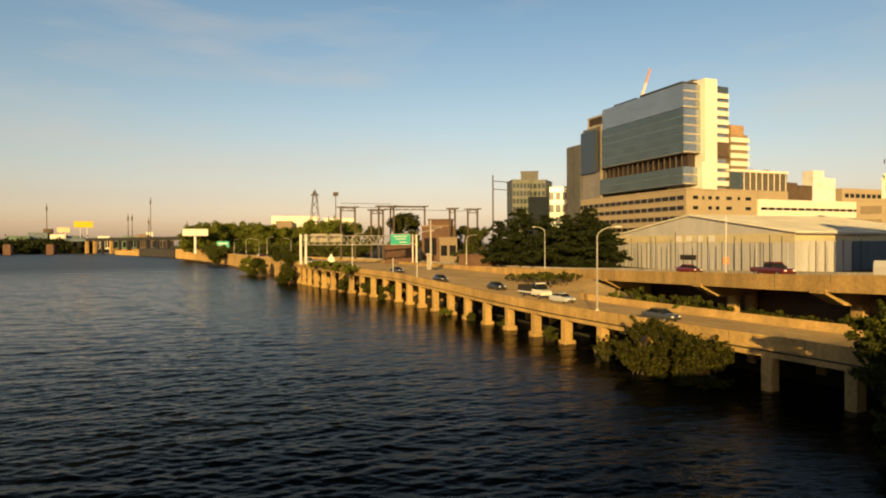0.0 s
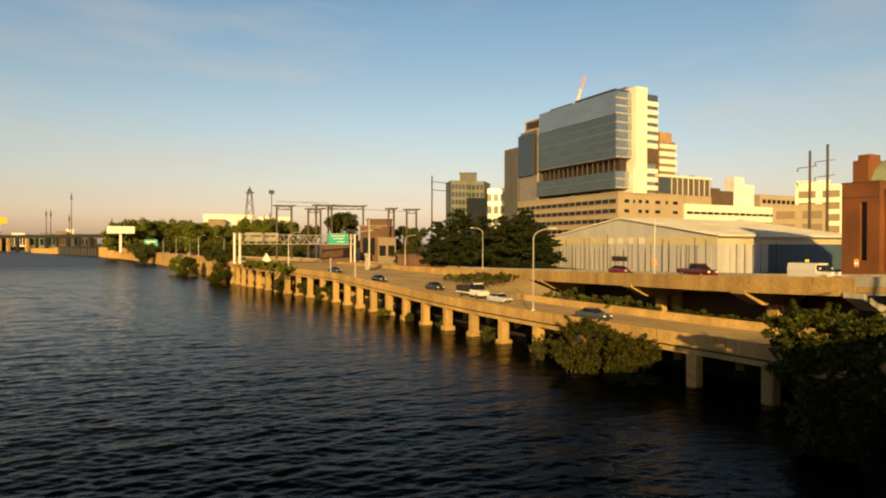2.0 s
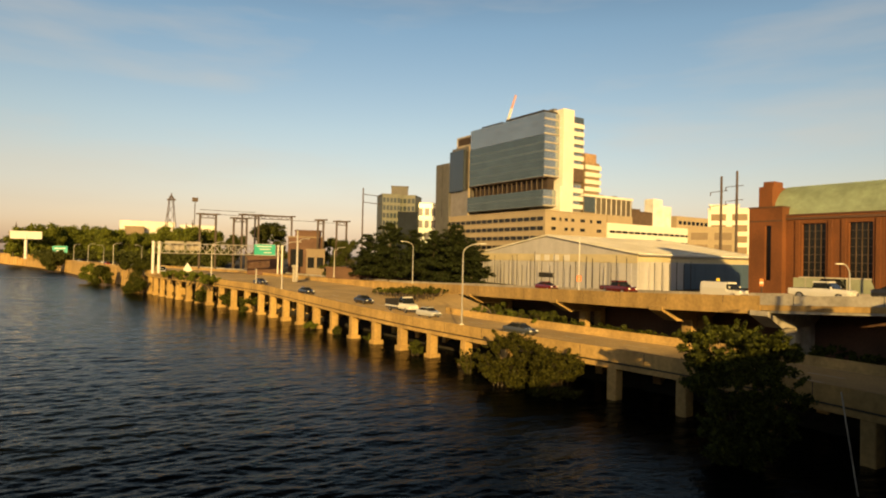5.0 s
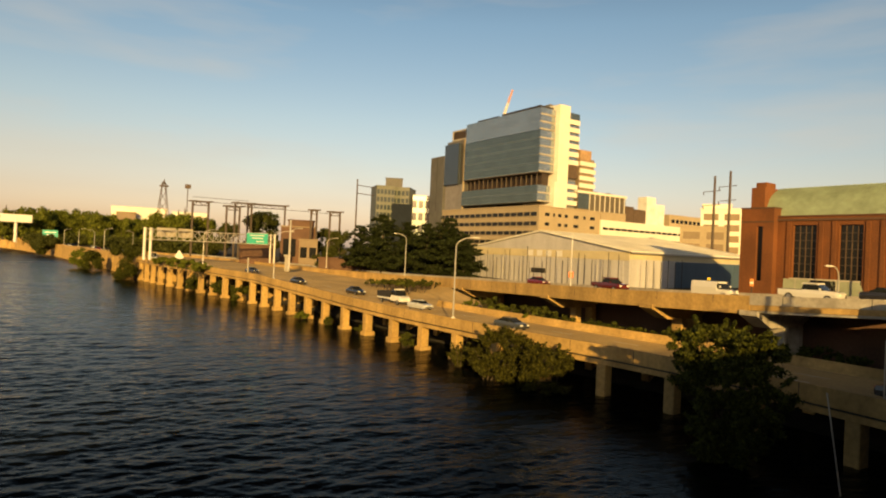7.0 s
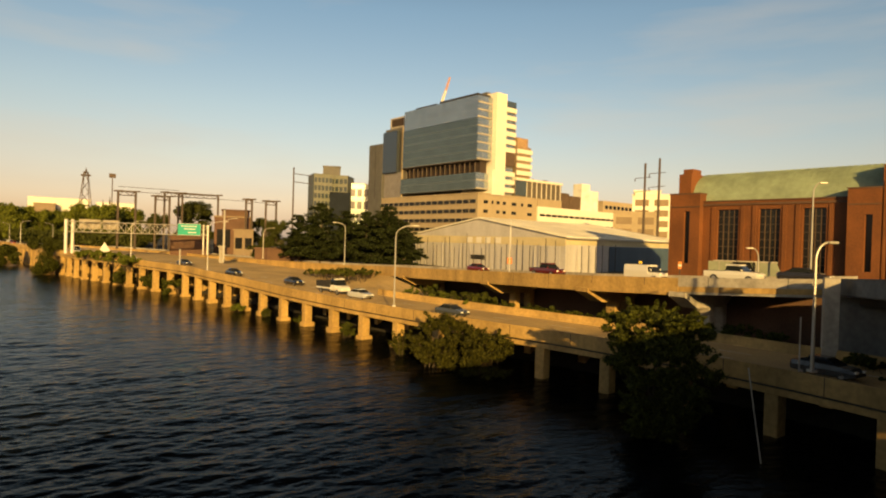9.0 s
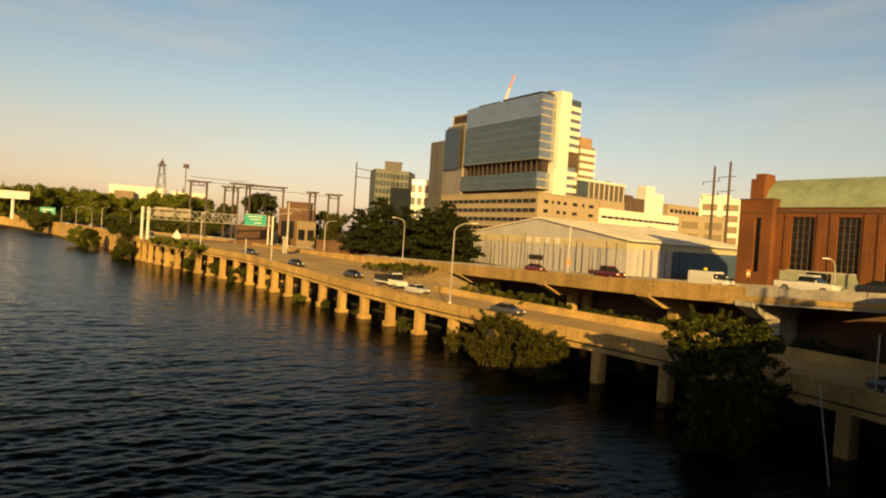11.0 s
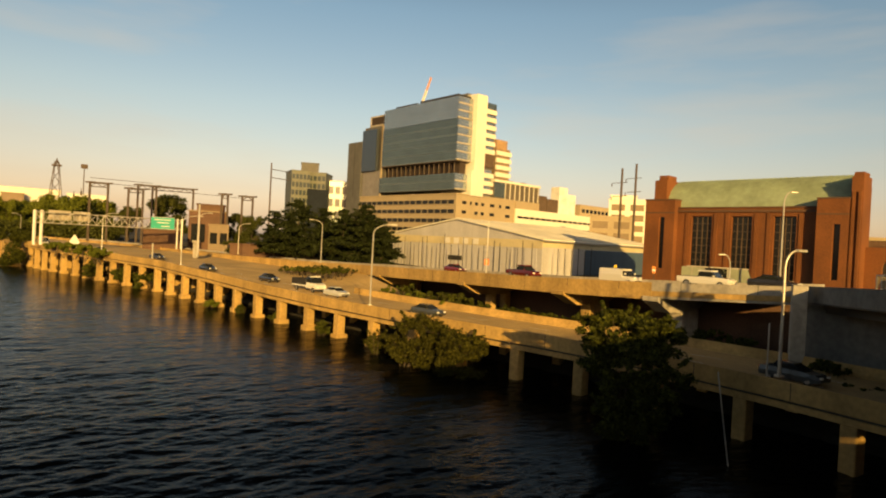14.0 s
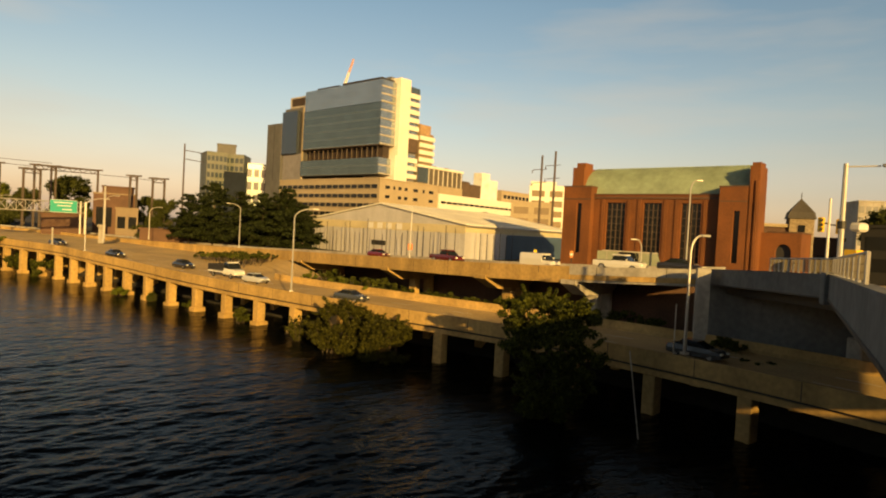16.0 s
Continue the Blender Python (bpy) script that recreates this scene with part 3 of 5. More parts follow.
    part("pilaster", boxes((-wd / 2, wd / 2, -0.5, 0.7, 2.0 if r > 50 else 10.3, z1), bevel=0.04), CONCRETE_PALE if r > 50 else CONCRETE_GREY, bridge).matrix_basis = m
# pale haunched pier beside the expressway, and its brown neighbour
c = pol(65.0, 62)
part("pier", boxes((-3.4, 3.4, -1.0, 1.0, -2, 6.6), bevel=0.1), CONCRETE_PALE, bridge, "pale concrete pier").matrix_basis = pose(c.x, c.y, 0, 0, 0, -30)

# paved apron where the ramp leaves the expressway
bm = bmesh.new()
prev = None
for k in range(54):
    b = -14.5 + 28.0 * k / 53
    i = min(range(len(EDGE)), key=lambda j: abs(math.degrees(math.atan2(EDGE[j].x, EDGE[j].y)) - b))
    j = min(range(len(RAMP)), key=lambda m: abs(math.degrees(math.atan2(RAMP[m].x, RAMP[m].y)) - b))
    d = (EDGE[i + 1] - EDGE[i - 1]).normalized()
    a = EDGE[i] + Vector((-d.y, d.x, 0)) * (ROAD_W - 0.5)
    e = RAMP[j]
    drop = 0.8 + 1.0 * min(1.0, max(0.0, (b + 2.0) / 9.0))
    row = [bm.verts.new((a.x, a.y, a.z + UP + 0.005)), bm.verts.new((e.x + 0.2, e.y + 0.2, e.z - drop)), bm.verts.new((a.x, a.y, a.z - 1.8)), bm.verts.new((e.x + 0.2, e.y + 0.2, e.z - drop - 1.0))]
    if prev:
        bm.faces.new((prev[0], row[0], row[1], prev[1])), bm.faces.new((prev[2], prev[3], row[3], row[2]))
    prev = row
bm.faces.new((prev[0], prev[1], prev[3], prev[2]))
bmesh.ops.recalc_face_normals(bm, faces=bm.faces)
tagged(link("pavement", bm, ASPHALT), "wide worn concrete apron beside the expressway", "pavement", kind="structure")

# shaded brick wall that closes the space below the ramp
low = RAMP[min(range(len(RAMP)), key=lambda i: abs(math.degrees(math.atan2(RAMP[i].x, RAMP[i].y)) - 12)):]
under = thing("wall_under_ramp", "dark red brick wall below the ramp", "wall", kind="structure")
part("wall_face", swept(low, rect(RW - 0.9, RW - 0.5, -7.5, -1.45)), BRICK_DARK, under)

for k in range(24):
    p, d = at_length(RAMP, sum((b - a).length for a, b in zip(RAMP, RAMP[1:])) - 4.0 - 7.6 * k)
    part("joint", boxes((-0.03, 0.03, -0.004, 0.1, p.z - (1.85 if k > 3 else 0.9), p.z - 0.01)), DARK, ramp).matrix_basis = pose(p.x, p.y, 0, 0, 0, heading(d))

# ---- buildings: all stand on one street grid ----
GRID = 21.3


def on_grid(bearing, r):
    p = pol(bearing, r)
    return pose(p.x, p.y, 0, 0, 0, GRID)


def gable(bm, x0, x1, pts):
    """A prism along x on a profile of (y, z)."""
    a = [bm.verts.new((x0, y, z)) for y, z in pts]
    b = [bm.verts.new((x1, y, z)) for y, z in pts]
    bm.faces.new(a), bm.faces.new(b[::-1])
    n = len(pts)
    for k in range(n):
        bm.faces.new((a[k], b[k], b[(k + 1) % n], a[(k + 1) % n]))
    bmesh.ops.recalc_face_normals(bm, faces=bm.faces)
    return bm


# shed: x runs along its lit side, y along its gable
shed = thing("warehouse", "large pale gabled shed with cream band and white roof", "warehouse", at=on_grid(30, 130))
SL, SW, EAVE, RIDGE = 46.0, 52.5, 15.3, 19.5
part("wall", gable(bmesh.new(), 0, 0.4, [(0, 7), (0, EAVE), (SW / 2, RIDGE - 0.1), (SW, EAVE), (SW, 7)]), SHED_WALL, shed, "pale grey gable wall")
part("wall", boxes((0.4, SL, 0, 0.4, 7, EAVE)), SHED_WALL, shed, "pale grey side wall")
part("cream_band", boxes((-0.06, SL, -0.06, 0.0, EAVE - 1.6, EAVE - 0.1)), SHED_BAND, shed, "cream painted eaves band")
part("wall", boxes((0.4, SL, SW - 0.4, SW, 7, EAVE)), SHED_WALL, shed)
part("wall", gable(bmesh.new(), SL - 0.4, SL, [(0.4, 7), (0.4, EAVE), (SW / 2, RIDGE - 0.1), (SW - 0.4, EAVE), (SW - 0.4, 7)]), SHED_WALL, shed)
for y0, z0, y1, z1 in ((-0.7, EAVE - 0.1, SW / 2, RIDGE), (SW / 2, RIDGE, SW + 0.7, EAVE - 0.1)):
    part("roof", gable(bmesh.new(), -0.6, SL + 0.6, [(y0, z0), (y1, z1), (y1, z1 + 0.28), (y0, z0 + 0.28)]), SHED_ROOF, shed)
    for k in range(23):
        x = k * 2.0
        part("roof_seam", gable(bmesh.new(), x, x + 0.12, [(y0, z0 + 0.28), (y1, z1 + 0.28), (y1, z1 + 0.34), (y0, z0 + 0.34)]), SHED_ROOF, shed)
part("cream_band", boxes((-0.08, 0.0, 0.0, SW, EAVE - 1.9, EAVE - 0.1)), SHED_BAND, shed, "cream painted eaves band")
part("gutter", boxes((-0.2, SL + 0.2, -0.85, -0.65, EAVE - 0.35, EAVE - 0.05)), STEEL, shed)
for k in range(15):
    part("panel_rib", boxes((-0.1, 0.0, 1.5 + k * 3.5, 1.62 + k * 3.5, 7, EAVE - 1.9)), SHED_WALL, shed)
for k in range(13):
    part("panel_rib", boxes((0.5 + k * 3.5, 0.62 + k * 3.5, -0.08, 0.0, 7, EAVE - 1.6)), SHED_WALL, shed)
for y in (19.8, 23.3, 26.4, 29.6):
    part("window", boxes((-0.12, -0.08, y - 0.9, y + 0.9, EAVE - 1.7, EAVE - 0.3)), WHITE, shed, "bright translucent panel")
BLUE_PANEL = mat("blue shed panel", (0.051, 0.0884, 0.136), 0.6, grain=1.5, vary=0.06, stains=0.12, size=0.25, streak=0.2)
for k in range(8):
    part("side_panel", boxes((15.4 + 3.8 * k, 19.15 + 3.8 * k, -0.12, 0.0, 7, EAVE - 1.7)), BLUE_PANEL, shed, "blue metal side panel")
part("sign_board", boxes((-0.2, -0.1, 24.2, 29.0, 9.6, 10.7)), DARK, shed, "dark blank sign board")

# posts of the tall net fence before the gable
for k in range(24):
    y = 0.6 + k * 2.25 + 0.5 * math.sin(k * 2.3)
    h = 4.6 + 1.3 * math.sin(k * 1.7) + (0.9 if k % 3 == 0 else 0)
    post = tagged(link("fence_post", rods(((0, 0, 6.5), (0, 0, 9.0 + h), 0.09, 0.07), n=6), DARK), "thin dark fence post standing before the pale shed", "post", "fence posts before the shed")
    post.matrix_basis = on_grid(30, 130) @ pose(-2.6, y, 0)
for k in range(6):
    post = tagged(link("fence_post", rods(((0, 0, 6.5), (0, 0, 13.6 + 0.6 * math.sin(k * 3)), 0.09, 0.07), n=6), DARK), "thin dark fence post standing before the pale shed", "post", "fence posts before the shed")
    post.matrix_basis = on_grid(30, 130) @ pose(2.0 + 2.4 * k, -2.6, 0)

# ---- hospital ----
hosp = thing("hospital", "tall glass and pale stone hospital tower on a ribbon-windowed base", "building", at=on_grid(21.75, 300))


def block(name, x0, x1, y0, y1, z0, z1, m, label=""):
    return part(name, boxes((x0, x1, y0, y1, z0, z1)), m, hosp, label)


# base, with window ribbons on the long side and rows of windows on the end
block("base", 0, 43.5, 0, 91.5, 8, 37.8, STONE, "buff stone base")
block("base_coping", -0.3, 43.8, -0.3, 91.8, 37.8, 38.5, STONE)
for f in range(5):
    z = 34.2 - 4.7 * f
    for k in range(18):
        block("window", -0.06, 0.0, 1.5 + k * 5.0, 5.9 + k * 5.0, z - 1.0, z + 1.0, GLASS_DARK)
    block("sill", -0.25, 0.0, 1.0, 91, z - 1.35, z - 1.05, STONE)
    for x in ((4, 3.0), (9.5, 1.2), (13, 2.2), (17.5, 2.2), (24, 3.4), (31, 1.6), (36, 3.5)):
        if f % 2 == 0 or x[1] > 2:
            block("window", x[0], x[0] + x[1], -0.06, 0.0, z - 0.8, z + 0.8, GLASS_DARK)
    block("sill", 1.0, 43, -0.2, 0.0, z - 1.25, z - 0.95, STONE)
# curtain wall
RECESS_POST = mat("brown recess post", (0.085, 0.066, 0.05), 0.8, grain=1)
RECESS = mat("dark brown storey panel", (0.0374, 0.0245, 0.0177), 0.8, grain=1)
for y0, y1, z0, z1, m, rows, cols, x1 in ((2.2, 63.4, 75.8, 86.7, GLASS_PALE, 3, 20, 10.2), (2.0, 64.0, 55.0, 75.6, GLASS_BLUE, 5, 20, 10.2), (2.2, 65.5, 40.4, 48.6, GLASS_BLUE, 2, 20, 8.6)):
    block("storey_core", 1.0, 28, y0 + 0.6, y1, z0, z1, GREY_CLAD)
    dz, dy = (z1 - z0) / rows, (y1 - y0) / cols
    for r in range(rows):
        for k in range(cols):
            block("pane", 0.3, 0.95, y0 + k * dy + 0.06, y0 + (k + 1) * dy - 0.06, z0 + r * dz + 0.5, z0 + (r + 1) * dz - 0.02, m)
        block("spandrel", 0.18, 0.9, y0, y1, z0 + r * dz - 0.02, z0 + r * dz + 0.45, GLASS_LINE if m is GLASS_BLUE else m)
        for k in range(3):
            w3 = (x1 - 0.3) / 3
            block("pane", 0.3 + k * w3, 0.25 + (k + 1) * w3, y0 - 0.3, y0 + 0.55, z0 + r * dz + 0.75, z0 + (r + 1) * dz - 0.1, GLASS_PALE)
        block("spandrel", 0.3, x1, y0 - 0.4, y0 + 0.5, z0 + r * dz, z0 + r * dz + 0.7, CONCRETE_PALE)
block("recess", 4.2, 8.5, 3.5, 64.5, 48.6, 55.0, RECESS, "dark brown recessed storey")
for k in range(16):
    block("column", 1.6, 2.0, 4.5 + k * 3.9, 4.8 + k * 3.9, 48.6, 54.7, RECESS_POST)
block("soffit", 0.3, 9.0, 2.2, 64.2, 54.6, 55.0, RUST)
block("roof_edge", 1.0, 20, 3.5, 33, 86.7, 88.0, DARK, "dark roof edge")
block("roof_edge", 1.0, 20, 36, 54, 86.7, 87.6, DARK, "dark roof edge")
block("stair_slab", 10.2, 17.4, -1.0, 22, 38, 89.2, WHITE_CLAD, "tall cream stone slab")
block("stair_slab_foot", 8.6, 10.2, -0.9, 22, 38, 50.5, WHITE_CLAD)
block("end_glass", 17.4, 25.7, 0.4, 1.4, 81.5, 86.6, GLASS_BLUE, "green grey glass storey at the top")
# balcony floors on the end
block("end_core", 17.4, 25.4, 1.4, 24, 38, 85.0, GREY_CLAD)
for f in range(11):
    z = 40 + 4.1 * f
    if z > 82:
        break
    if not 52 < z < 60:
        block("floor_band", 17.4, 25.9, 0.2, 1.6, z, z + 2.3, WHITE_CLAD)
    block("window", 18.0, 25.2, 1.3, 1.4, z + 2.3, z + 4.0, GLASS_PALE)
block("recess", 17.4, 25.6, 0.3, 1.4, 53.5, 60.5, BROWN)
# second tower behind
block("rear_tower", 27.8, 38.6, 1.2, 30, 36, 64, TAN_CLAD)
block("rear_top", 27.8, 36.0, 1.0, 28, 64, 69.2, mat("orange brick cladding", (0.313, 0.204, 0.116), 0.8, grain=1), "orange brick penthouse")
for f in range(7):
    block("floor_band", 27.6, 39.1, 0.4, 1.2, 38.6 + 3.75 * f, 40.8 + 3.75 * f, WHITE_CLAD)
    block("window", 28, 38.5, 1.1, 1.18, 40.8 + 3.75 * f, 42.3 + 3.75 * f, TAN_CLAD)
# glass pavilion on the base
block("pavilion", 26.0, 63.0, -0.2, 24, 38.4, 46.9, mat("bronze glazing", (0.102, 0.085, 0.0578), 0.4, grain=1, vary=0.06), "brown glazed pavilion with pale frame")
for k in range(8):
    block("mullion", 34.6 + 3.9 * k, 34.9 + 3.9 * k, -0.5, -0.2, 38.5, 46.9, WHITE_CLAD)
for k in range(3):
    block("pane", 26.3 + 2.7 * k, 28.8 + 2.7 * k, -0.4, -0.2, 39.0, 46.6, GLASS_BLUE)
block("pavilion_base", 43.5, 63.2, -0.6, 24, 34.2, 38.4, STONE)
block("pavilion_roof", 25.7, 63.5, -0.8, 24, 46.9, 48.0, WHITE_CLAD)
# long low white wing
block("wing", 43.5, 140, -0.8, 40, 8, 34.2, WHITE_CLAD, "long white wing with strip windows")
for f in range(4):
    for k in range(18):
        block("window", 45 + 5 * k, 49.3 + 5 * k, -0.9, -0.8, 29.0 - 4.6 * f, 30.3 - 4.6 * f, GLASS_DARK)
# left shoulder
SHOULDER_GLASS = glass_mat("dark blue bay glass", (0.085, 0.105, 0.125), 0.2, 0.7)
LILAC = mat("pale lilac panel", (0.184, 0.177, 0.184), 0.7, grain=1, vary=0.05)
block("shoulder", 1.5, 22, 65.5, 83.6, 38, 79, GREY_TOWER, "grey metal-clad shoulder block")
block("shoulder_glass", -0.6, 1.5, 69.0, 83.0, 53.1, 77, SHOULDER_GLASS, "dark blue glass bay")
block("shoulder_joint", 1.3, 1.5, 66.2, 69.0, 53.1, 76, DARK)
block("shoulder_edge", 0.9, 1.5, 65.0, 66.1, 38.5, 79, STONE)
block("shoulder_base", 0.8, 1.5, 66.2, 83.0, 38.5, 53.0, LILAC, "pale lilac panel wall")
block("penthouse", 2.5, 18, 60.5, 79, 79, 84.5, RECESS, "dark brown louvred rooftop penthouse")
block("penthouse_frame", 2.2, 18, 60.2, 80, 84.5, 85.4, CONCRETE_PALE)
block("penthouse_frame", 2.2, 18, 79.0, 80.0, 79, 84.5, CONCRETE_PALE)
block("penthouse_frame", 2.2, 18, 66, 80, 79, 80.2, CONCRETE_PALE)
block("penthouse_end", 2.0, 18, 60.0, 66, 79, 86.0, WHITE_CLAD)
block("tail_slab", -0.5, 20, 83.8, 98, 8, 71, GREY_TOWER, "plain grey end slab")
block("tail_joint", -0.6, 20, 90.6, 91.0, 38, 71.1, DARK)
ROOF_WHITE = mat("white roof housing", (0.66, 0.66, 0.64), 0.6, grain=0.8, vary=0.04)
for x0, x1, y0, z1, m in ((63.6, 73, 2, 43.2, BROWN), (73, 83.2, 1.8, 42.0, BROWN), (83.4, 91.5, 1.5, 49.8, ROOF_WHITE), (91.5, 100.4, 2, 46.2, ROOF_WHITE), (104, 146, 1, 41.3, STONE)):
    block("roof_block", x0, x1, y0, y0 + 6, 34, z1, m)
for k in range(9):
    block("window", 106 + 4.2 * k, 109 + 4.2 * k, 0.9, 1, 36.5, 38.6, GLASS_DARK)
for x, h in ((10, 2), (45, 2.4), (50, 1.8), (56, 2.6)):
    block("roof_plant", x, x + 2.4, 6, 10, 48.0 if x > 30 else 89.2, (48.0 if x > 30 else 89.2) + h * 0.6, GREY_CLAD)

# crane behind the hospital
crane = thing("tower_crane", "red and white lattice crane jib above the roof", "crane")
b0, b1 = pol(17.7, 345), pol(18.8, 345)
base, tip = Vector((b0.x, b0.y, 84)), Vector((b1.x, b1.y, 106.5))
red, wht = plain("crane red", (0.50, 0.30, 0.28), 0.6), WHITE
part("mast", rods(((b0.x, b0.y, 20), (b0.x, b0.y, 86), 0.9), n=4), wht, crane)
for k in range(6):
    p, q = base.lerp(tip, k / 6), base.lerp(tip, (k + 1) / 6)
    part("jib_section", rods((p, q, 0.95 - 0.06 * k, 0.89 - 0.06 * k), n=4), wht if k in (2, 3) else red, crane)

# ---- brick hall ----
hall = thing("brick_hall", "red brick sports hall with tall windows and green copper roof", "building", at=on_grid(55.2, 100))


def hb(name, x0, x1, y0, y1, z0, z1, m=None, label="", bevel=0.0):
    return part(name, boxes((x0, x1, y0, y1, z0, z1), bevel=bevel), m or BRICK, hall, label)


WINS = ((20.8, 24.2), (14.6, 17.7), (8.4, 11.5))
# main wall built round its three openings
ys = [5.5] + [v for w in reversed(WINS) for v in w] + [26.6]
for k in range(0, len(ys), 2):
    hb("wall", 0.5, 1.2, ys[k], ys[k + 1], 8, 21.4)
for y0, y1 in WINS:
    hb("wall", 0.5, 1.2, y0, y1, 20.1, 21.4)
    hb("wall", 0.5, 1.2, y0, y1, 8, 10.6)
    w1 = hb("window", 1.0, 1.06, y0, y1, 10.6, 20.1, GLASS_DARK, "tall dark multi-pane window")
    for k in range(1, 4):
        y = y0 + (y1 - y0) * k / 4
        part("mullion", boxes((0.88, 1.0, y - 0.06, y + 0.06, 10.6, 20.1)), BROWN, w1)
    for k in range(1, 8):
        part("transom", boxes((0.9, 1.0, y0, y1, 10.6 + 1.19 * k - 0.04, 10.6 + 1.19 * k + 0.04)), RUST, w1)
    for y in (y0 - 0.95, y1 + 0.35):
        hb("pilaster", 0.36, 0.5, y, y + 0.6, 8, 20.6)
    hb("sill", 0.35, 1.0, y0 - 0.1, y1 + 0.1, 10.4, 10.65, CONCRETE_PALE)
hb("cornice", 0.3, 0.5, 5.5, 26.6, 20.75, 21.1, BRICK_DARK)
hb("coping", 0.35, 1.3, 5.5, 26.6, 21.4, 21.6, BRICK_DARK)
for y0, y1, n0, n1, z1, nt1 in ((26.6, 31.9, 28.3, 29.3, 22.7, 19.9), (1.5, 5.5, 2.5, 3.4, 22.5, 19.0)):
    hb("end_bay", -0.7, 5, y0, n0, 8, z1)
    hb("end_bay", -0.7, 5, n1, y1, 8, z1)
    hb("end_bay", -0.7, 5, n0, n1, nt1, z1)
    hb("end_bay", -0.7, 5, n0, n1, 8, 11.2)
    hb("window", -0.2, -0.1, n0, n1, 11.2, nt1, GLASS_DARK, "narrow dark window")
    hb("coping", -0.8, 5, y0 - 0.1, y1 + 0.1, z1, z1 + 0.22, BRICK_DARK)
    hb("string_course", -0.78, -0.7, y0, y1, z1 - 2.2, z1 - 2.0, BRICK_DARK)
# gable towers
hb("gable_tower", 0.8, 5.0, 29.0, 31.2, 22.9, 26.3)
hb("gable_tower", 1.6, 4.4, 29.2, 30.9, 26.3, 27.2)
hb("gable_tower", -0.4, 3.4, 0.1, 1.5, 8, 25.6)
hb("gable_tower", 0.1, 2.9, 0.25, 1.4, 25.6, 26.2)
for k in range(2):
    hb("pilaster", -0.75, -0.4, 0.2 + 0.75 * k, 0.55 + 0.75 * k, 8, 23.5)
hb("wall", 3.4, 7, 0.9, 1.5, 8, 24.8)
hb("wall", 5, 8, 29.2, 31.7, 8, 22.5)
hb("wall", 7.0, 7.7, 1.5, 29.2, 8, 22)
# rounded copper roof with standing seams
prof = [(1.3, 21.5)] + [(1.3 + 5.6 * (1 - math.cos(a)), 21.6 + 5.0 * math.sin(a)) for a in [radians(90) * k / 8 for k in range(1, 9)]]
prof += [(7.6, 26.1), (7.7, 22.0)]
RY0, RY1 = 1.5, 29.2


def roof_strip(y0, y1, lift):
    bm = bmesh.new()
    rows = [[bm.verts.new((x, y, z + lift)) for x, z in prof] for y in (y0, y1)] + [[bm.verts.new((x, y, z + lift - 0.25)) for x, z in prof] for y in (y0, y1)]
    for k in range(len(prof) - 1):
        bm.faces.new((rows[0][k], rows[1][k], rows[1][k + 1], rows[0][k + 1]))
        bm.faces.new((rows[2][k], rows[2][k + 1], rows[3][k + 1], rows[3][k]))
        bm.faces.new((rows[0][k], rows[0][k + 1], rows[2][k + 1], rows[2][k]))
        bm.faces.new((rows[1][k], rows[3][k], rows[3][k + 1], rows[1][k + 1]))
    bmesh.ops.recalc_face_normals(bm, faces=bm.faces)
    return bm


roof = part("roof", roof_strip(RY0, RY1, 0), COPPER, hall, "pale green weathered copper roof")
for k in range(35):
    part("seam", roof_strip(RY0 + 0.4 + 0.78 * k, RY0 + 0.47 + 0.78 * k, 0.05), COPPER, roof)
# low wing with arched door
hb("low_wing", 2.0, 9, -5.2, -4.0, 8, 16.0)
hb("low_wing", 2.0, 9, -4.0, -1.9, 14.6, 16.0)
hb("low_wing", 2.0, 9, -1.9, 0.4, 8, 16.0)
bm = bmesh.new()
arch = [(-4.0, 8)] + [(-2.95 - 1.05 * math.cos(radians(180) * k / 10), 13.3 + 1.1 * math.sin(radians(180) * k / 10)) for k in range(11)] + [(-1.9, 8)]
gable(bm, 2.6, 2.7, arch)
part("door", bm, DARK, hall, "dark arched doorway")
bm = bmesh.new()
spandrel = [(-4.0, 14.6), (-4.0, 13.3)] + [(-2.95 - 1.05 * math.cos(radians(180) * k / 10), 13.3 + 1.1 * math.sin(radians(180) * k / 10)) for k in range(1, 10)] + [(-1.9, 13.3), (-1.9, 14.6)]
gable(bm, 2.0, 2.6, spandrel)
part("arch_head", bm, BRICK, hall)
hb("coping", 1.9, 9, -5.3, -0.7, 16.0, 16.25, BRICK_DARK)
# ---- things along the roads ----
def lamp(base, height, aim, reach, group="street lamps along the roads", label="tall galvanised street lamp with a curved arm"):
    """aim: compass bearing of the arm."""
    e = thing("street_lamp", label, "street lamp", group, at=pose(*base, 0, 0, 90 - aim))
    part("pole", rods(((0, 0, 0), (0, 0, height - 1.3), 0.13, 0.08)), STEEL, e)
    pts = [Vector((reach * (1 - math.cos(a)), 0, height - 1.3 + 1.3 * math.sin(a))) for a in [radians(90) * k / 6 for k in range(7)]]
    bm = bmesh.new()
    rings = [[bm.verts.new(p + Vector((0.075 * math.cos(f) * math.cos(u), 0.075 * math.sin(f), -0.075 * math.cos(f) * math.sin(u)))) for f in [math.tau * k / 8 for k in range(8)]] for p, u in zip(pts, [radians(90) * k / 6 for k in range(7)])]
    for r0, r1 in zip(rings, rings[1:]):
        for k in range(8):
            bm.faces.new((r0[k], r0[(k + 1) % 8], r1[(k + 1) % 8], r1[k]))
    part("arm", bm, STEEL, e)
    bm = boxes((reach - 0.1, reach + 0.75, -0.17, 0.17, height - 0.1, height + 0.1), bevel=0.06)
    part("lamp_head", bm, STEEL, e)
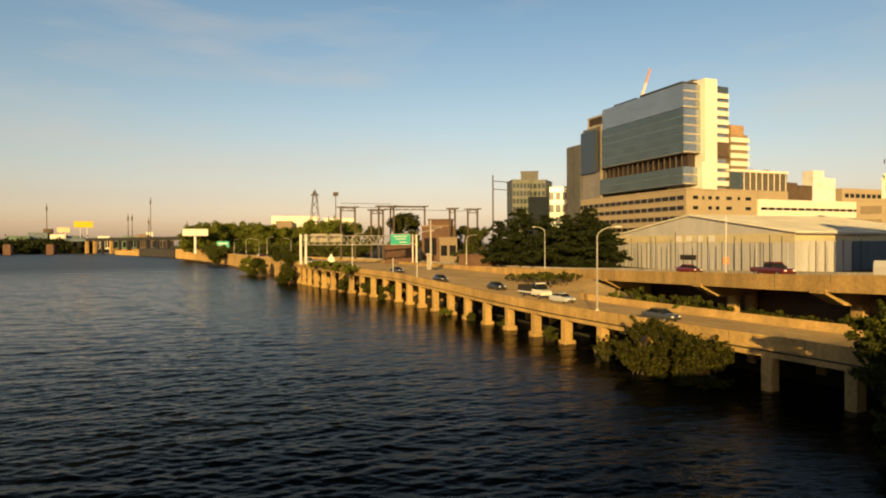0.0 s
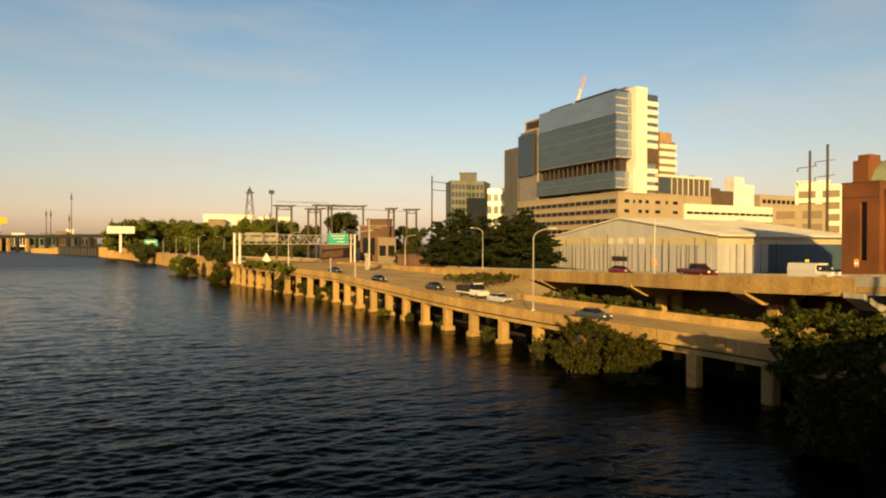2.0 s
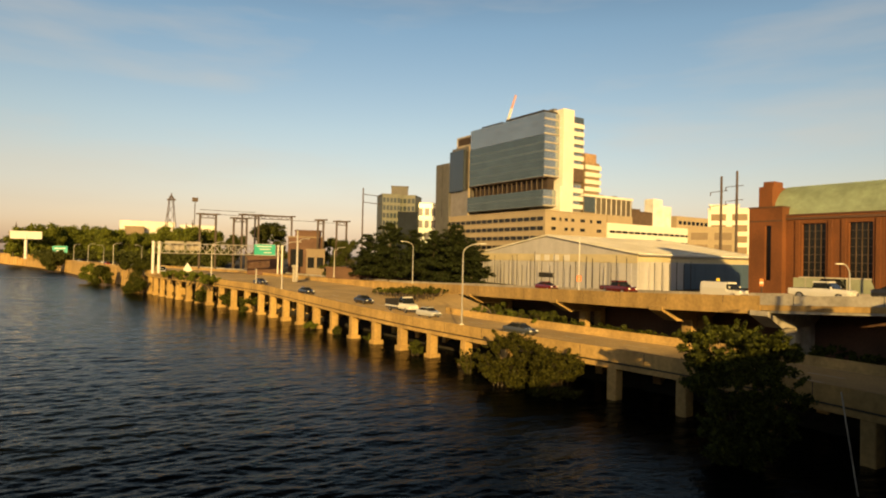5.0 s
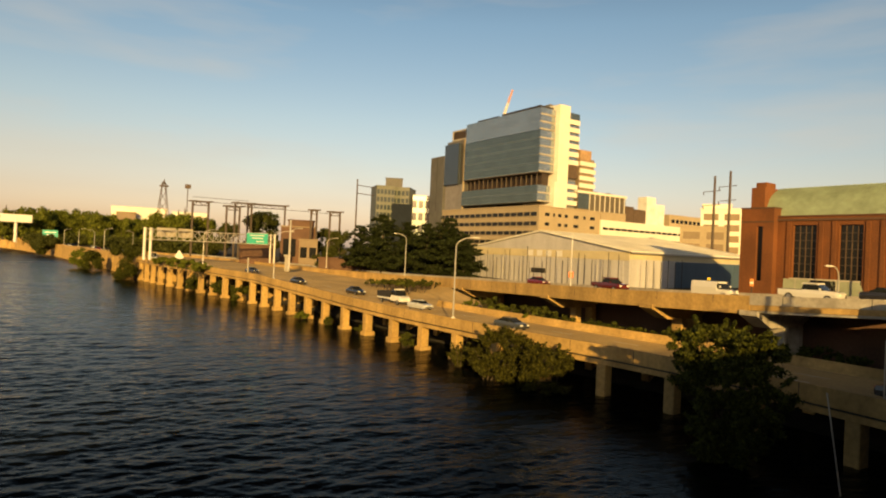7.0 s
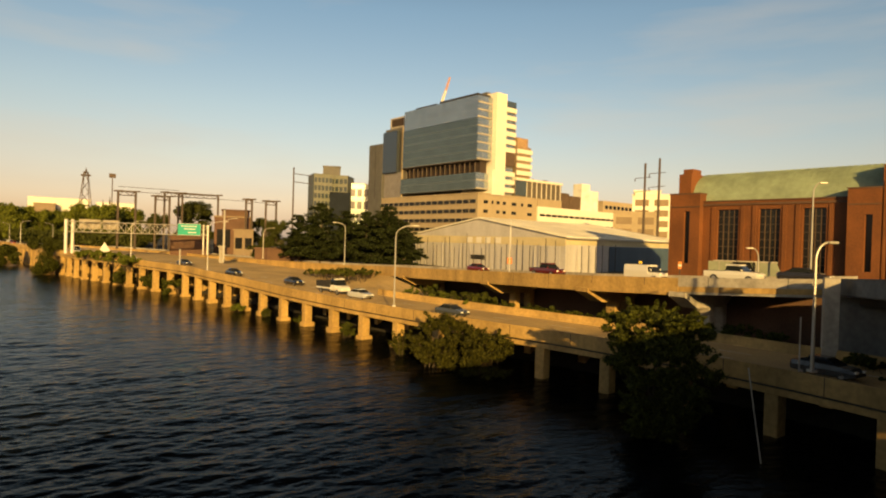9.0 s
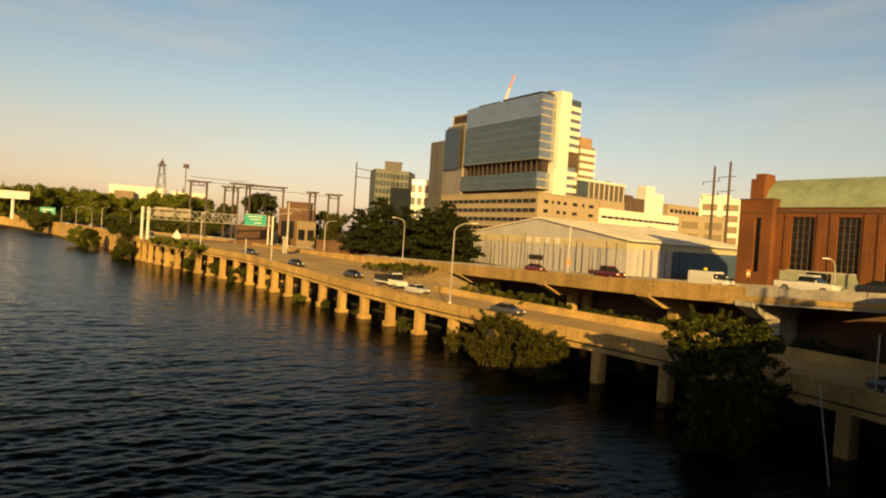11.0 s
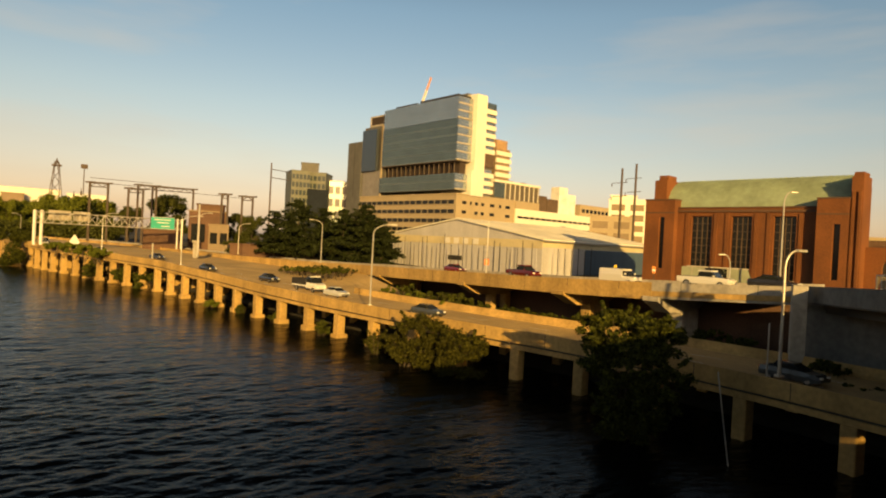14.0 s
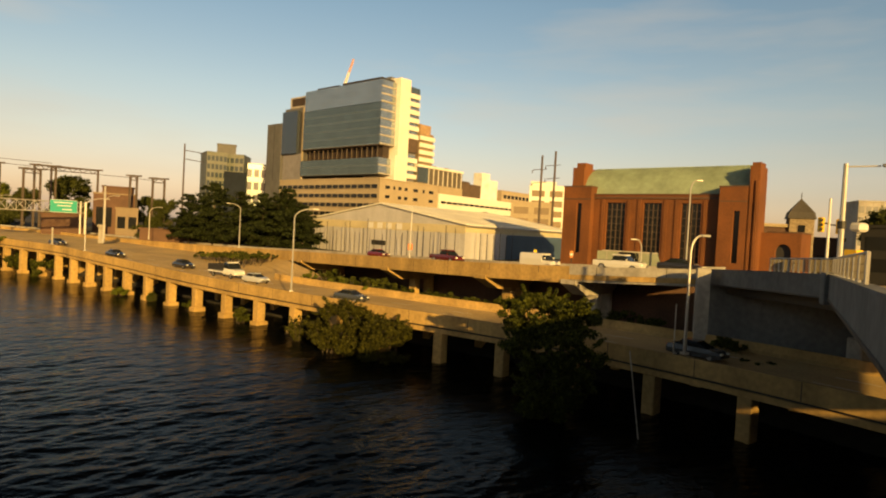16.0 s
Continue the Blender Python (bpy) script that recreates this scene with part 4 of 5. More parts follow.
    part("base_plate", boxes((-0.25, 0.25, -0.25, 0.25, -0.05, 0.12), bevel=0.02), STEEL, e)
    return e


def by_bearing(line, bearing, off=0.2):
    i = min(range(1, len(line) - 1), key=lambda k: abs(math.degrees(math.atan2(line[k].x, line[k].y)) - bearing))
    d = (line[i + 1] - line[i - 1]).normalized()
    return line[i] + Vector((-d.y, d.x, 0)).normalized() * off, d


p, d = by_bearing(EDGE, 13.5)
lamp(p, 10.3, 100, 2.2)
p, d = by_bearing(EDGE, -2.4)
lamp(p, 9.8, 80, 3.0)
p, d = by_bearing(EDGE, -8.3)
lamp(p, 9.4, 70, 2.6)
p, d = by_bearing(RAMP, 9.4)
lamp(p, 9.6, -75, 2.2)
p = pol(50.1, 50.8)
lamp((p.x, p.y, 5.1), 9.2, 100, 0.95)
for b, r, z, h, aim in ((-1.1, 172, 7.5, 10.6, 80), (-16.1, 300, 7.5, 9.5, 70), (-14.0, 312, 7.5, 9.0, -100), (-17.9, 360, 7.5, 9.5, 70), (-16.8, 372, 7.5, 9.0, -100), (-18.9, 420, 7.5, 9.5, 70), (2.2, 178, 7.5, 8.5, 80),
                        (49.75, 82, 10.2, 11.4, 120), (46.0, 84, 10.3, 3.6, -60)):
    p = pol(b, r)
    lamp((p.x, p.y, z), h, aim, 2.4 if h > 8 and r != 82 else 0.7)

# tilted steel stake in the shaded water
tagged(link("mooring_stake", rods((Vector((*pol(45.55, 44), 6.0)), Vector((*pol(47.1, 44), -2)), 0.05), n=6), STEEL), "thin pale steel stake leaning in the water", "stake")
p = pol(49.2, 54)
tagged(link("conduit_post", rods(((p.x, p.y, 4.2), (p.x, p.y, 8.6), 0.055), n=6), STEEL), "pale steel post beside the shaded expressway", "post")

p, d = by_bearing(EDGE, -4.5)
tagged(link("marker_post", rods((p, p + Vector((0, 0, 3.4)), 0.16), n=6), CONCRETE_PALE), "short pale marker post on the parapet", "post")

# sign gantry over the expressway
gan = thing("sign_gantry", "steel truss sign gantry spanning the expressway", "gantry")
g0, g1 = pol(-13.15, 205), pol(-2.55, 214)
gd = (g1 - g0).normalized()


def gp(s, z, off=0.0):
    q = g0 + gd * s
    return Vector((q.x + gd.y * off, q.y - gd.x * off, z))


GL = (g1 - g0).length
for s, off in ((0.0, 0.6), (1.7, 0.2), (GL, 0.6), (GL - 1.2, 0.2)):
    a = gp(s, 7.0, off)
    part("post", rods((a, a + Vector((0, 0, 9.8)), 0.42 if s < 2 else 0.3), n=10), WHITE if s < 2 else STEEL, gan, "white round post" if s < 2 else "")
for off in (0.6, -0.8):
    for z in (13.3, 16.3):
        part("chord", rods((gp(0, z, off), gp(GL, z, off), 0.16), n=6), STEEL, gan)
n = 18
for k in range(n):
    a, b = GL * k / n, GL * (k + 1) / n
    z0, z1 = (13.3, 16.3) if k % 2 else (16.3, 13.3)
    part("brace", rods((gp(a, z0, 0.6), gp(b, z1, 0.6), 0.1), (gp(a, 13.3, 0.6), gp(a, 16.3, 0.6), 0.08), (gp(a, z1, -0.8), gp(b, z0, -0.8), 0.08), n=5), STEEL, gan)


def panel(name, s0, s1, z0, z1, off, m, parent, label="", thick=0.12):
    a, b, c, dd = gp(s0, 0, off), gp(s1, 0, off), gp(s1, 0, off - thick), gp(s0, 0, off - thick)
    bm = bmesh.new()
    prism(bm, [a, b, c, dd], z0, z1)
    return part(name, bm, m, parent, label)


GREEN = plain("sign green", (0.025, 0.34, 0.26), 0.45)
BACK = mat("bare sign back", (0.34, 0.299, 0.231), 0.6, grain=2, vary=0.06)
for s0, s1 in ((3.5, 9.0), (9.6, 14.0)):
    panel("sign_back", s0, s1, 14.2, 17.0, -1.1, BACK, gan, "bare back of a sign panel")
sg = thing("road_sign", "green highway sign with white unreadable lines of text", "road sign")
sx = 33.8
panel("board", sx - 3.5, sx + 3.5, 13.2, 16.9, 0.95, GREEN, sg)
for z, w0, w1 in ((16.1, -2.6, 2.3), (15.2, -1.7, 1.9), (14.1, -0.4, 2.2)):
    panel("text_bar", sx + w0, sx + w1, z - 0.14, z + 0.14, 1.0, WHITE, sg)
for z0, z1 in ((13.2, 13.32), (16.78, 16.9)):
    panel("border", sx - 3.5, sx + 3.5, z0, z1, 1.0, WHITE, sg)
# small far green sign
sg2 = thing("road_sign", "small green highway sign on two posts by the road", "road sign")
a = pol(-19.85, 470)
part("board", boxes((-4.2, 4.2, -0.1, 0.1, 11.5, 16.0)), GREEN, sg2)
part("text_bar", boxes((-3, 3, -0.15, -0.1, 14.2, 14.8), (-2.2, 2.4, -0.15, -0.1, 12.6, 13.2)), WHITE, sg2)
for x in (-3, 3):
    part("post", rods(((x, 0.2, 6), (x, 0.2, 15), 0.15), n=6), STEEL, sg2)
sg2.matrix_basis = pose(a.x, a.y, 0, 0, 0, 15)

# billboards
def billboard(label, b, r, w0, h0, z, color, legs=2):
    e = thing("billboard", label, "billboard")
    part("panel", boxes((-w0 / 2, w0 / 2, -0.3, 0.3, z, z + h0), bevel=0.05), color, e)
    part("catwalk", boxes((-w0 / 2, w0 / 2, -1.2, -0.3, z - 0.5, z - 0.3)), RUST, e)
    for k in range(legs):
        x = (k - (legs - 1) / 2) * w0 * 0.35
        part("leg", rods(((x, 0.5, 6), (x, 0.5, z + h0 * 0.6), 0.5 if legs > 1 else 1.1), n=8), WHITE, e)
    p = pol(b, r)
    e.matrix_basis = pose(p.x, p.y, 0, 0, 0, -b)
    return e


billboard("blank white billboard on a steel post", -22.1, 555, 20.0, 5.8, 21.2, WHITE, 1)
billboard("yellow billboard far beyond the river bend", -30.5, 1280, 30, 11, 46, plain("billboard yellow", (0.75, 0.42, 0.02), 0.6), 2)
billboard("pale billboard far beyond the river bend", -31.9, 1330, 20, 9, 38, plain("billboard cream", (0.7, 0.5, 0.32), 0.6), 2)

# white diamond board on a pale box beside the road
e = thing("warning_board", "white diamond board on a pale box beside the road", "sign board")
part("box", boxes((-1.3, 1.3, -0.6, 0.6, 0, 1.1), bevel=0.05), WHITE, e)
bm = bmesh.new()
a = [bm.verts.new((x, y, z)) for y in (-0.08, 0.08) for x, z in ((-1.3, 2.0), (0, 1.1), (1.3, 2.0), (0, 4.2))]
bm.faces.new(a[:4]), bm.faces.new(a[7:3:-1])
for k in range(4):
    bm.faces.new((a[k], a[4 + k], a[4 + (k + 1) % 4], a[(k + 1) % 4]))
bmesh.ops.recalc_face_normals(bm, faces=bm.faces)
part("diamond", bm, WHITE, e)
p, d = by_bearing(EDGE, -11.0, 1.6)
e.matrix_basis = pose(p.x, p.y, p.z + UP + 0.02, 0, 0, 10)

# ---- vehicles ----
TYRE, RIM = plain("tyre rubber", (0.02, 0.02, 0.02), 0.8), plain("wheel rim", (0.4, 0.4, 0.4), 0.35, 0.8)
WINDOW = plain("car glass", (0.015, 0.018, 0.02), 0.06)
LIGHT, TAIL = plain("headlight", (0.75, 0.74, 0.68), 0.2), plain("tail light", (0.4, 0.02, 0.02), 0.3)
paints = {}


def paint(name, color):
    if name not in paints:
        m = plain(name + " car paint", color, 0.25)
        m.node_tree.nodes["Principled BSDF"].inputs["Coat Weight"].default_value = 0.6
        paints[name] = m
    return paints[name]


def loft(bm, stations):
    """Rings of (x, half width low, half width high, z low, z high)."""
    rings = []
    for x, wl, wh, zl, zh in stations:
        rings.append([bm.verts.new((x, y, z)) for y, z in ((-wl, zl), (-wl * 1.02, zl * 0.45 + zh * 0.55), (-wh, zh), (wh, zh), (wl * 1.02, zl * 0.45 + zh * 0.55), (wl, zl))])
    for r0, r1 in zip(rings, rings[1:]):
        for k in range(6):
            bm.faces.new((r0[k], r0[(k + 1) % 6], r1[(k + 1) % 6], r1[k]))
    bm.faces.new(rings[0]), bm.faces.new(rings[-1][::-1])
    bmesh.ops.recalc_face_normals(bm, faces=bm.faces)
    return bm


SHAPES = {
    "sedan": (4.7, 0.9, [(-2.35, .78, .70, .38, .80), (-2.2, .88, .80, .28, .98), (-1.2, .9, .82, .22, 1.02), (0.9, .9, .82, .22, .98), (1.9, .88, .78, .25, .86), (2.3, .78, .66, .35, .68)],
              [(-1.75, .80, .74, .98, 1.0), (-0.95, .79, .60, .97, 1.42), (0.15, .79, .60, .97, 1.45), (1.1, .80, .74, .95, .97)], (-1.4, 1.4)),
    "pickup": (5.7, 1.0, [(-2.85, .92, .92, .55, 1.12), (-0.5, .96, .93, .4, 1.14), (-0.45, .96, .92, .4, 1.2), (1.3, .96, .90, .4, 1.2), (2.6, .94, .84, .45, 1.12), (2.85, .86, .78, .5, .95)],
               [(-0.6, .86, .80, 1.15, 1.18), (-0.45, .86, .70, 1.15, 1.85), (0.75, .86, .70, 1.15, 1.88), (1.5, .88, .82, 1.15, 1.18)], (-1.75, 1.85)),
    "van": (4.9, 0.95, [(-2.45, .93, .82, .42, 1.78), (-2.3, .95, .82, .36, 1.84), (0.85, .95, .82, .36, 1.84), (0.9, .95, .86, .36, 1.1), (2.15, .90, .80, .38, .95), (2.45, .80, .72, .45, .8)],
            [(0.7, .84, .76, 1.05, 1.82), (0.88, .86, .74, 1.05, 1.78), (1.55, .86, .76, 1.0, 1.12)], (-1.5, 1.6)),
    "truck": (7.0, 1.1, [(-3.5, 1.1, 1.1, .8, 1.05), (0.6, 1.1, 1.1, .8, 1.05), (0.65, 1.05, 1.0, .6, 1.5), (2.9, 1.0, .9, .6, 1.45), (3.4, .9, .8, .6, 1.25)],
              [(0.7, 1.0, .9, 1.5, 2.5), (1.5, 1.0, .88, 1.5, 2.5), (2.1, 1.0, .9, 1.45, 1.5)], (-2.2, 2.5)),
}


def wheel_mesh(r):
    tyre, rim = bmesh.new(), bmesh.new()
    rod(tyre, (0, -0.11, 0), (0, 0.11, 0), r, n=18)
    bmesh.ops.bevel(tyre, geom=[e for e in tyre.edges if len({f for f in e.link_faces if len(f.verts) > 4}) == 1], offset=0.03, segments=1, affect="EDGES")
    rod(rim, (0, -0.125, 0), (0, 0.125, 0), r * 0.62, n=12)
    return tyre, rim


def vehicle(shape, name, color_name, color, label, p, d, z, rack=False):
    L, hw, body, cabin, axles = SHAPES[shape]
    e = thing(name, label, "car" if shape == "sedan" else shape)
    m = paint(color_name, color)
    b = part("body", loft(bmesh.new(), body), m, e)
    part("cabin_glass", loft(bmesh.new(), cabin), WINDOW, e, "dark glazed cabin")
    x0, x1 = cabin[1][0], cabin[-2][0]
    top = max(c[4] for c in cabin)
    part("roof", loft(bmesh.new(), [(x0 - 0.12, cabin[1][2] + .06, cabin[1][2] - .05, top - 0.17, top + 0.02), (x1 + 0.14, cabin[-2][2] + .06, cabin[-2][2] - .05, top - 0.17, top + 0.03)]), m, e)
    if shape == "truck":
        part("stake_bed", boxes((-3.5, 0.4, -1.12, -1.02, 1.05, 2.0), (-3.5, 0.4, 1.02, 1.12, 1.05, 2.0), (-3.55, -3.45, -1.1, 1.1, 1.05, 2.0), (0.35, 0.45, -1.1, 1.1, 1.05, 2.0)), DARK, e, "dark open stake bed")
    if shape == "pickup":
        part("bed", boxes((-2.7, -0.7, -0.78, 0.78, 1.1, 1.155)), DARK, e, "dark open bed")
    xf, xr = body[-1][0], body[0][0]
    for y in (-hw * 0.62, hw * 0.62):
        part("headlight", boxes((xf - 0.12, xf + 0.03, y - 0.17, y + 0.17, 0.62, 0.78) if shape == "sedan" else (xf - 0.12, xf + 0.03, y - 0.17, y + 0.17, 0.78, 0.98), bevel=0.02), LIGHT, e)
        part("tail_light", boxes((xr - 0.03, xr + 0.1, y - 0.15, y + 0.15, 0.72, 0.9), bevel=0.02), TAIL, e)
        part("wing_mirror", boxes((x1 + 0.35, x1 + 0.5, math.copysign(hw, y) - 0.08, math.copysign(hw, y) + 0.12, 0.95 if shape == "sedan" else 1.2, 1.1 if shape == "sedan" else 1.4), bevel=0.02), m, e)
    part("bumper", boxes((xf - 0.1, xf + 0.06, -hw * 0.8, hw * 0.8, 0.38, 0.56), bevel=0.03), DARK, e)
    r = 0.33 if shape == "sedan" else 0.4
    for x in axles:
        for y in (-hw * 0.86, hw * 0.86):
            ty, ri = wheel_mesh(r)
            w1 = part("wheel", ty, TYRE, e)
            part("rim", ri, RIM, w1)
            w1.matrix_basis = pose(x, y, r)
    e.matrix_basis = pose(p.x, p.y, z, 0, 0, heading(d))
    return e


def on_highway(bearing, lane):
    p, d = by_bearing(EDGE, bearing, lane)
    return p, d, p.z + UP + 0.025


def on_ramp(bearing, lane):
    p, d = by_bearing(RAMP, bearing, lane)
    return p, d, p.z - 0.445


HW = (("sedan", "car", "dark grey", (0.05, 0.055, 0.06), "dark grey sedan on the sunlit expressway", 18.0, 4.5), ("sedan", "car", "silver", (0.45, 0.46, 0.46), "silver sedan on the sunlit expressway", 8.0, 6.6),
      ("truck", "stake_truck", "white", (0.6, 0.59, 0.56), "white cab truck with a dark stake bed", 4.9, 6.6), ("sedan", "car", "black", (0.02, 0.02, 0.025), "black sedan on the sunlit expressway", 1.6, 6.8),
      ("sedan", "car", "black", (0.02, 0.02, 0.025), "black car behind the lamp post", -2.0, 4.0), ("sedan", "car", "navy", (0.03, 0.035, 0.06), "dark blue car near the gantry", -6.6, 6.6),
      ("sedan", "car", "black", (0.02, 0.02, 0.025), "black car near the gantry posts", -9.6, 4.2), ("sedan", "car", "red", (0.35, 0.02, 0.015), "red car far along the expressway", -12.6, 8.5), ("pickup", "pickup_truck", "silver", (0.45, 0.46, 0.46), "silver pickup far along the expressway", -15.5, 6.0),
      ("sedan", "car", "dark grey", (0.05, 0.055, 0.06), "dark grey car in the bridge's shade", 47.0, 5.0))
FAR = tuple(("sedan", "car", cn, col, cn + " car in far traffic on the expressway", -13.4 - 0.62 * k, 3.5 + 3.3 * (k % 3)) for k, (cn, col) in enumerate(
    (("silver", (0.45, 0.46, 0.46)), ("black", (0.02, 0.02, 0.025)), ("white", (0.6, 0.59, 0.56)), ("navy", (0.03, 0.035, 0.06)), ("silver", (0.45, 0.46, 0.46)), ("white", (0.6, 0.59, 0.56)), ("red", (0.35, 0.02, 0.015)), ("black", (0.02, 0.02, 0.025)), ("white", (0.6, 0.59, 0.56)), ("silver", (0.45, 0.46, 0.46)))))
for shape, name, cn, col, label, b, lane in HW + FAR:
    p, d, z = on_highway(b, lane)
    vehicle(shape, name, cn, col, label, p, d, z)
for shape, name, cn, col, label, b, lane in (("pickup", "pickup_truck", "maroon", (0.10, 0.012, 0.012), "dark red pickup queueing on the ramp", 27.0, 3.2), ("van", "cargo_van", "white", (0.6, 0.59, 0.56), "white cargo van queueing on the ramp", 35.5, 3.0),
                                             ("pickup", "pickup_truck", "white", (0.6, 0.59, 0.56), "white pickup queueing on the ramp", 43.1, 2.9), ("sedan", "car", "black", (0.02, 0.02, 0.025), "black car queueing on the ramp", 48.6, 3.0),
                                             ("sedan", "car", "dark red", (0.14, 0.012, 0.010), "dark red car queueing on the ramp", 19.5, 6.2)):
    p, d, z = on_ramp(b, lane)
    vehicle(shape, name, cn, col, label, p, d, z)

# ---- power line and railway structures ----
def pt(b, r, z):
    q = pol(b, r)
    return Vector((q.x, q.y, z))


for b, top in ((36.75, 38.6), (37.95, 40.0)):
    e = thing("utility_pole", "tall dark transmission pole with cross arms behind the shed", "utility pole", "pair of tall poles")
    part("pole", rods((pt(b, 190, 8), pt(b, 190, top), 0.42, 0.3)), RUST, e)
    for z in (top - 8.5, top - 4.5):
        part("cross_arm", rods((pt(b - 0.9 + (top - z) * 0.02, 190, z), pt(b + 0.5, 190, z + 0.4), 0.1), n=5), RUST, e)
        part("insulator", rods((pt(b - 0.85, 190, z - 1.0), pt(b - 0.85, 190, z), 0.14), n=6), RUST, e)

e = thing("utility_pole", "tall pale wooden pole beside the expressway barrier", "utility pole")
part("pole", rods((pt(-1.15, 174, 6.5), pt(-1.15, 174, 20.4), 0.3, 0.22)), STEEL, e)
part("cap", rods((pt(-1.15, 174, 20.4), pt(-1.15, 174, 20.7), 0.26, 0.1)), DARK, e)

e = thing("transmission_pole", "tall lattice pole with side arms beyond the pines", "utility pole")
part("pole", rods((pt(4.7, 260, 8), pt(4.7, 260, 42.5), 0.35, 0.28), n=6), RUST, e)
for z in (40, 36.6):
    part("cross_arm", rods((pt(4.7, 260, z), pt(6.3, 262, z - 0.5), 0.16), n=5), RUST, e)

PORTALS = ((-9.5, -8.2, 28.4, 250), (-6.7, -5.6, 27.6, 255), (-6.0, -4.6, 29.6, 262), (-4.9, -1.7, 29.8, 268), (0.65, 1.15, 27.2, 240), (2.35, 3.25, 27.2, 245))
for b0, b1, z, r in PORTALS:
    e = thing("catenary_portal", "dark steel railway catenary portal", "catenary portal", "railway portals beyond the road")
    for b in (b0, b1):
        part("post", rods((pt(b, r, 7.5), pt(b, r, z), 0.42), n=5), RUST, e)
        part("insulator_arm", rods((pt(b - 0.35, r, z), pt(b + 0.35, r, z + 0.2), 0.3), n=5), RUST, e)
    part("beam", rods((pt(b0, r, z), pt(b1, r, z), 0.35), (pt(b0, r, z - 1.4), pt(b1, r, z - 1.4), 0.18), n=5), RUST, e)
    k = max(2, int((b1 - b0) / 0.35))
    for j in range(k):
        a, b = b0 + (b1 - b0) * j / k, b0 + (b1 - b0) * (j + 1) / k
        part("lacing", rods((pt(a, r, z - (0 if j % 2 else 1.4)), pt(b, r, z - (1.4 if j % 2 else 0)), 0.12), n=4), RUST, e)
wires = thing("catenary_wires", "thin dark railway feeder wires strung between portals", "wires")
for z, b0, b1 in ((28.6, -8.2, -6.0), (29.2, -4.6, -1.7), (27.4, -1.7, 0.65), (27.0, 1.15, 2.35), (30.2, -9.5, -4.9)):
    part("wire", rods((pt(b0, 252, z), pt(b1, 256, z), 0.09), n=4), RUST, wires)

e = thing("lattice_tower", "far steel lattice transmission tower", "pylon")
c = pol(-11.84, 520)
for sx in (-1, 1):
    for sy in (-1, 1):
        part("leg", rods(((c.x + 5.5 * sx, c.y + 5.5 * sy, 8), (c.x + 1.2 * sx, c.y + 1.2 * sy, 57), 0.32), n=4), RUST, e)
for k in range(6):
    z0, z1 = 10 + k * 8, 18 + k * 8
    h0, h1 = 5.5 - 4.3 * (z0 - 8) / 49, 5.5 - 4.3 * (z1 - 8) / 49
    part("brace", rods(((c.x - h0, c.y - h0, z0), (c.x + h1, c.y - h1, z1), 0.2), ((c.x + h0, c.y - h0, z0), (c.x - h1, c.y - h1, z1), 0.2), n=4), RUST, e)
part("cross_arm", boxes((c.x - 3.2, c.x + 3.2, c.y - 0.4, c.y + 0.4, 54, 55.2)), RUST, e)
part("peak", rods(((c.x, c.y, 56), (c.x, c.y, 60), 0.9, 0.2), n=4), RUST, e)
e = thing("floodlight_mast", "thin far floodlight mast", "mast")
part("pole", rods((pt(-9.95, 520, 8), pt(-9.95, 520, 56), 0.35), n=5), RUST, e)
part("light_rack", boxes((-2.2, 2.2, -0.4, 0.4, 0, 3.2)), RUST, e).matrix_basis = pose(*pt(-9.95, 520, 54), 0, 0, 10)
for b, r, z in ((-33.0, 1500, 100), (-27.3, 1400, 78), (-27.0, 1400, 78), (-25.6, 1300, 105), (-25.75, 1300, 66), (-22.75, 900, 46), (-10.6, 430, 33), (-10.1, 430, 35), (-17.6, 800, 38)):
    e = thing("chimney_mast", "thin dark far mast on the skyline", "mast")
    part("shaft", rods((pt(b, r, 5), pt(b, r, z), 0.0008 * r, 0.0004 * r), n=6), RUST, e)
    part("head", rods((pt(b, r, z - 0.01 * r), pt(b, r, z - 0.004 * r), 0.0011 * r), n=6), RUST, e)

# ---- lesser buildings ----
def building(label, b, r, wx, wy, z1, m, floors=0, bays=0, glass=None, top=None, turn=0.0, z0=6.0):
    """A block whose near face centres on a bearing, with real window panes."""
    e = thing("building", label, "building")
    part("wall", boxes((-wx / 2, wx / 2, 0, wy, z0, z1)), m, e)
    part("roof", boxes((-wx / 2 - 0.3, wx / 2 + 0.3, -0.3, wy + 0.3, z1, z1 + 0.5)), top or m, e)
    for f in range(floors):
        h = (z1 - z0 - 3) / floors
        for k in range(bays):
            x = -wx / 2 + wx * (k + 0.14) / bays
            part("window", boxes((x, x + wx * 0.72 / bays, -0.08, 0.0, z0 + 3 + h * f, z0 + 3 + h * (f + 0.6))), glass or GLASS_DARK, e)
    p = pol(b, r)
    e.matrix_basis = pose(p.x, p.y, 0, 0, 0, -b + turn)
    return e


GREEN_GREY = mat("grey green tower panel", (0.115, 0.125, 0.10), 0.6, grain=1, vary=0.06)
building("far pale apartment slab with many windows", 7.35, 420, 12.5, 20, 56.5, GREEN_GREY, 9, 5, GLASS_TEAL, turn=12)
building("far tower with reflective pale glass", 8.6, 430, 15, 20, 57.0, GREEN_GREY, 9, 5, GLASS_TEAL, turn=-14)
building("rooftop mechanical block of the far tower", 8.1, 436, 12, 10, 64, GREY_TOWER, z0=50)
building("dark blue glass office block far off", 8.9, 405, 13, 18, 43.5, mat("dark blue panel", (0.012, 0.017, 0.025), 0.8, grain=1, spec=0.15))
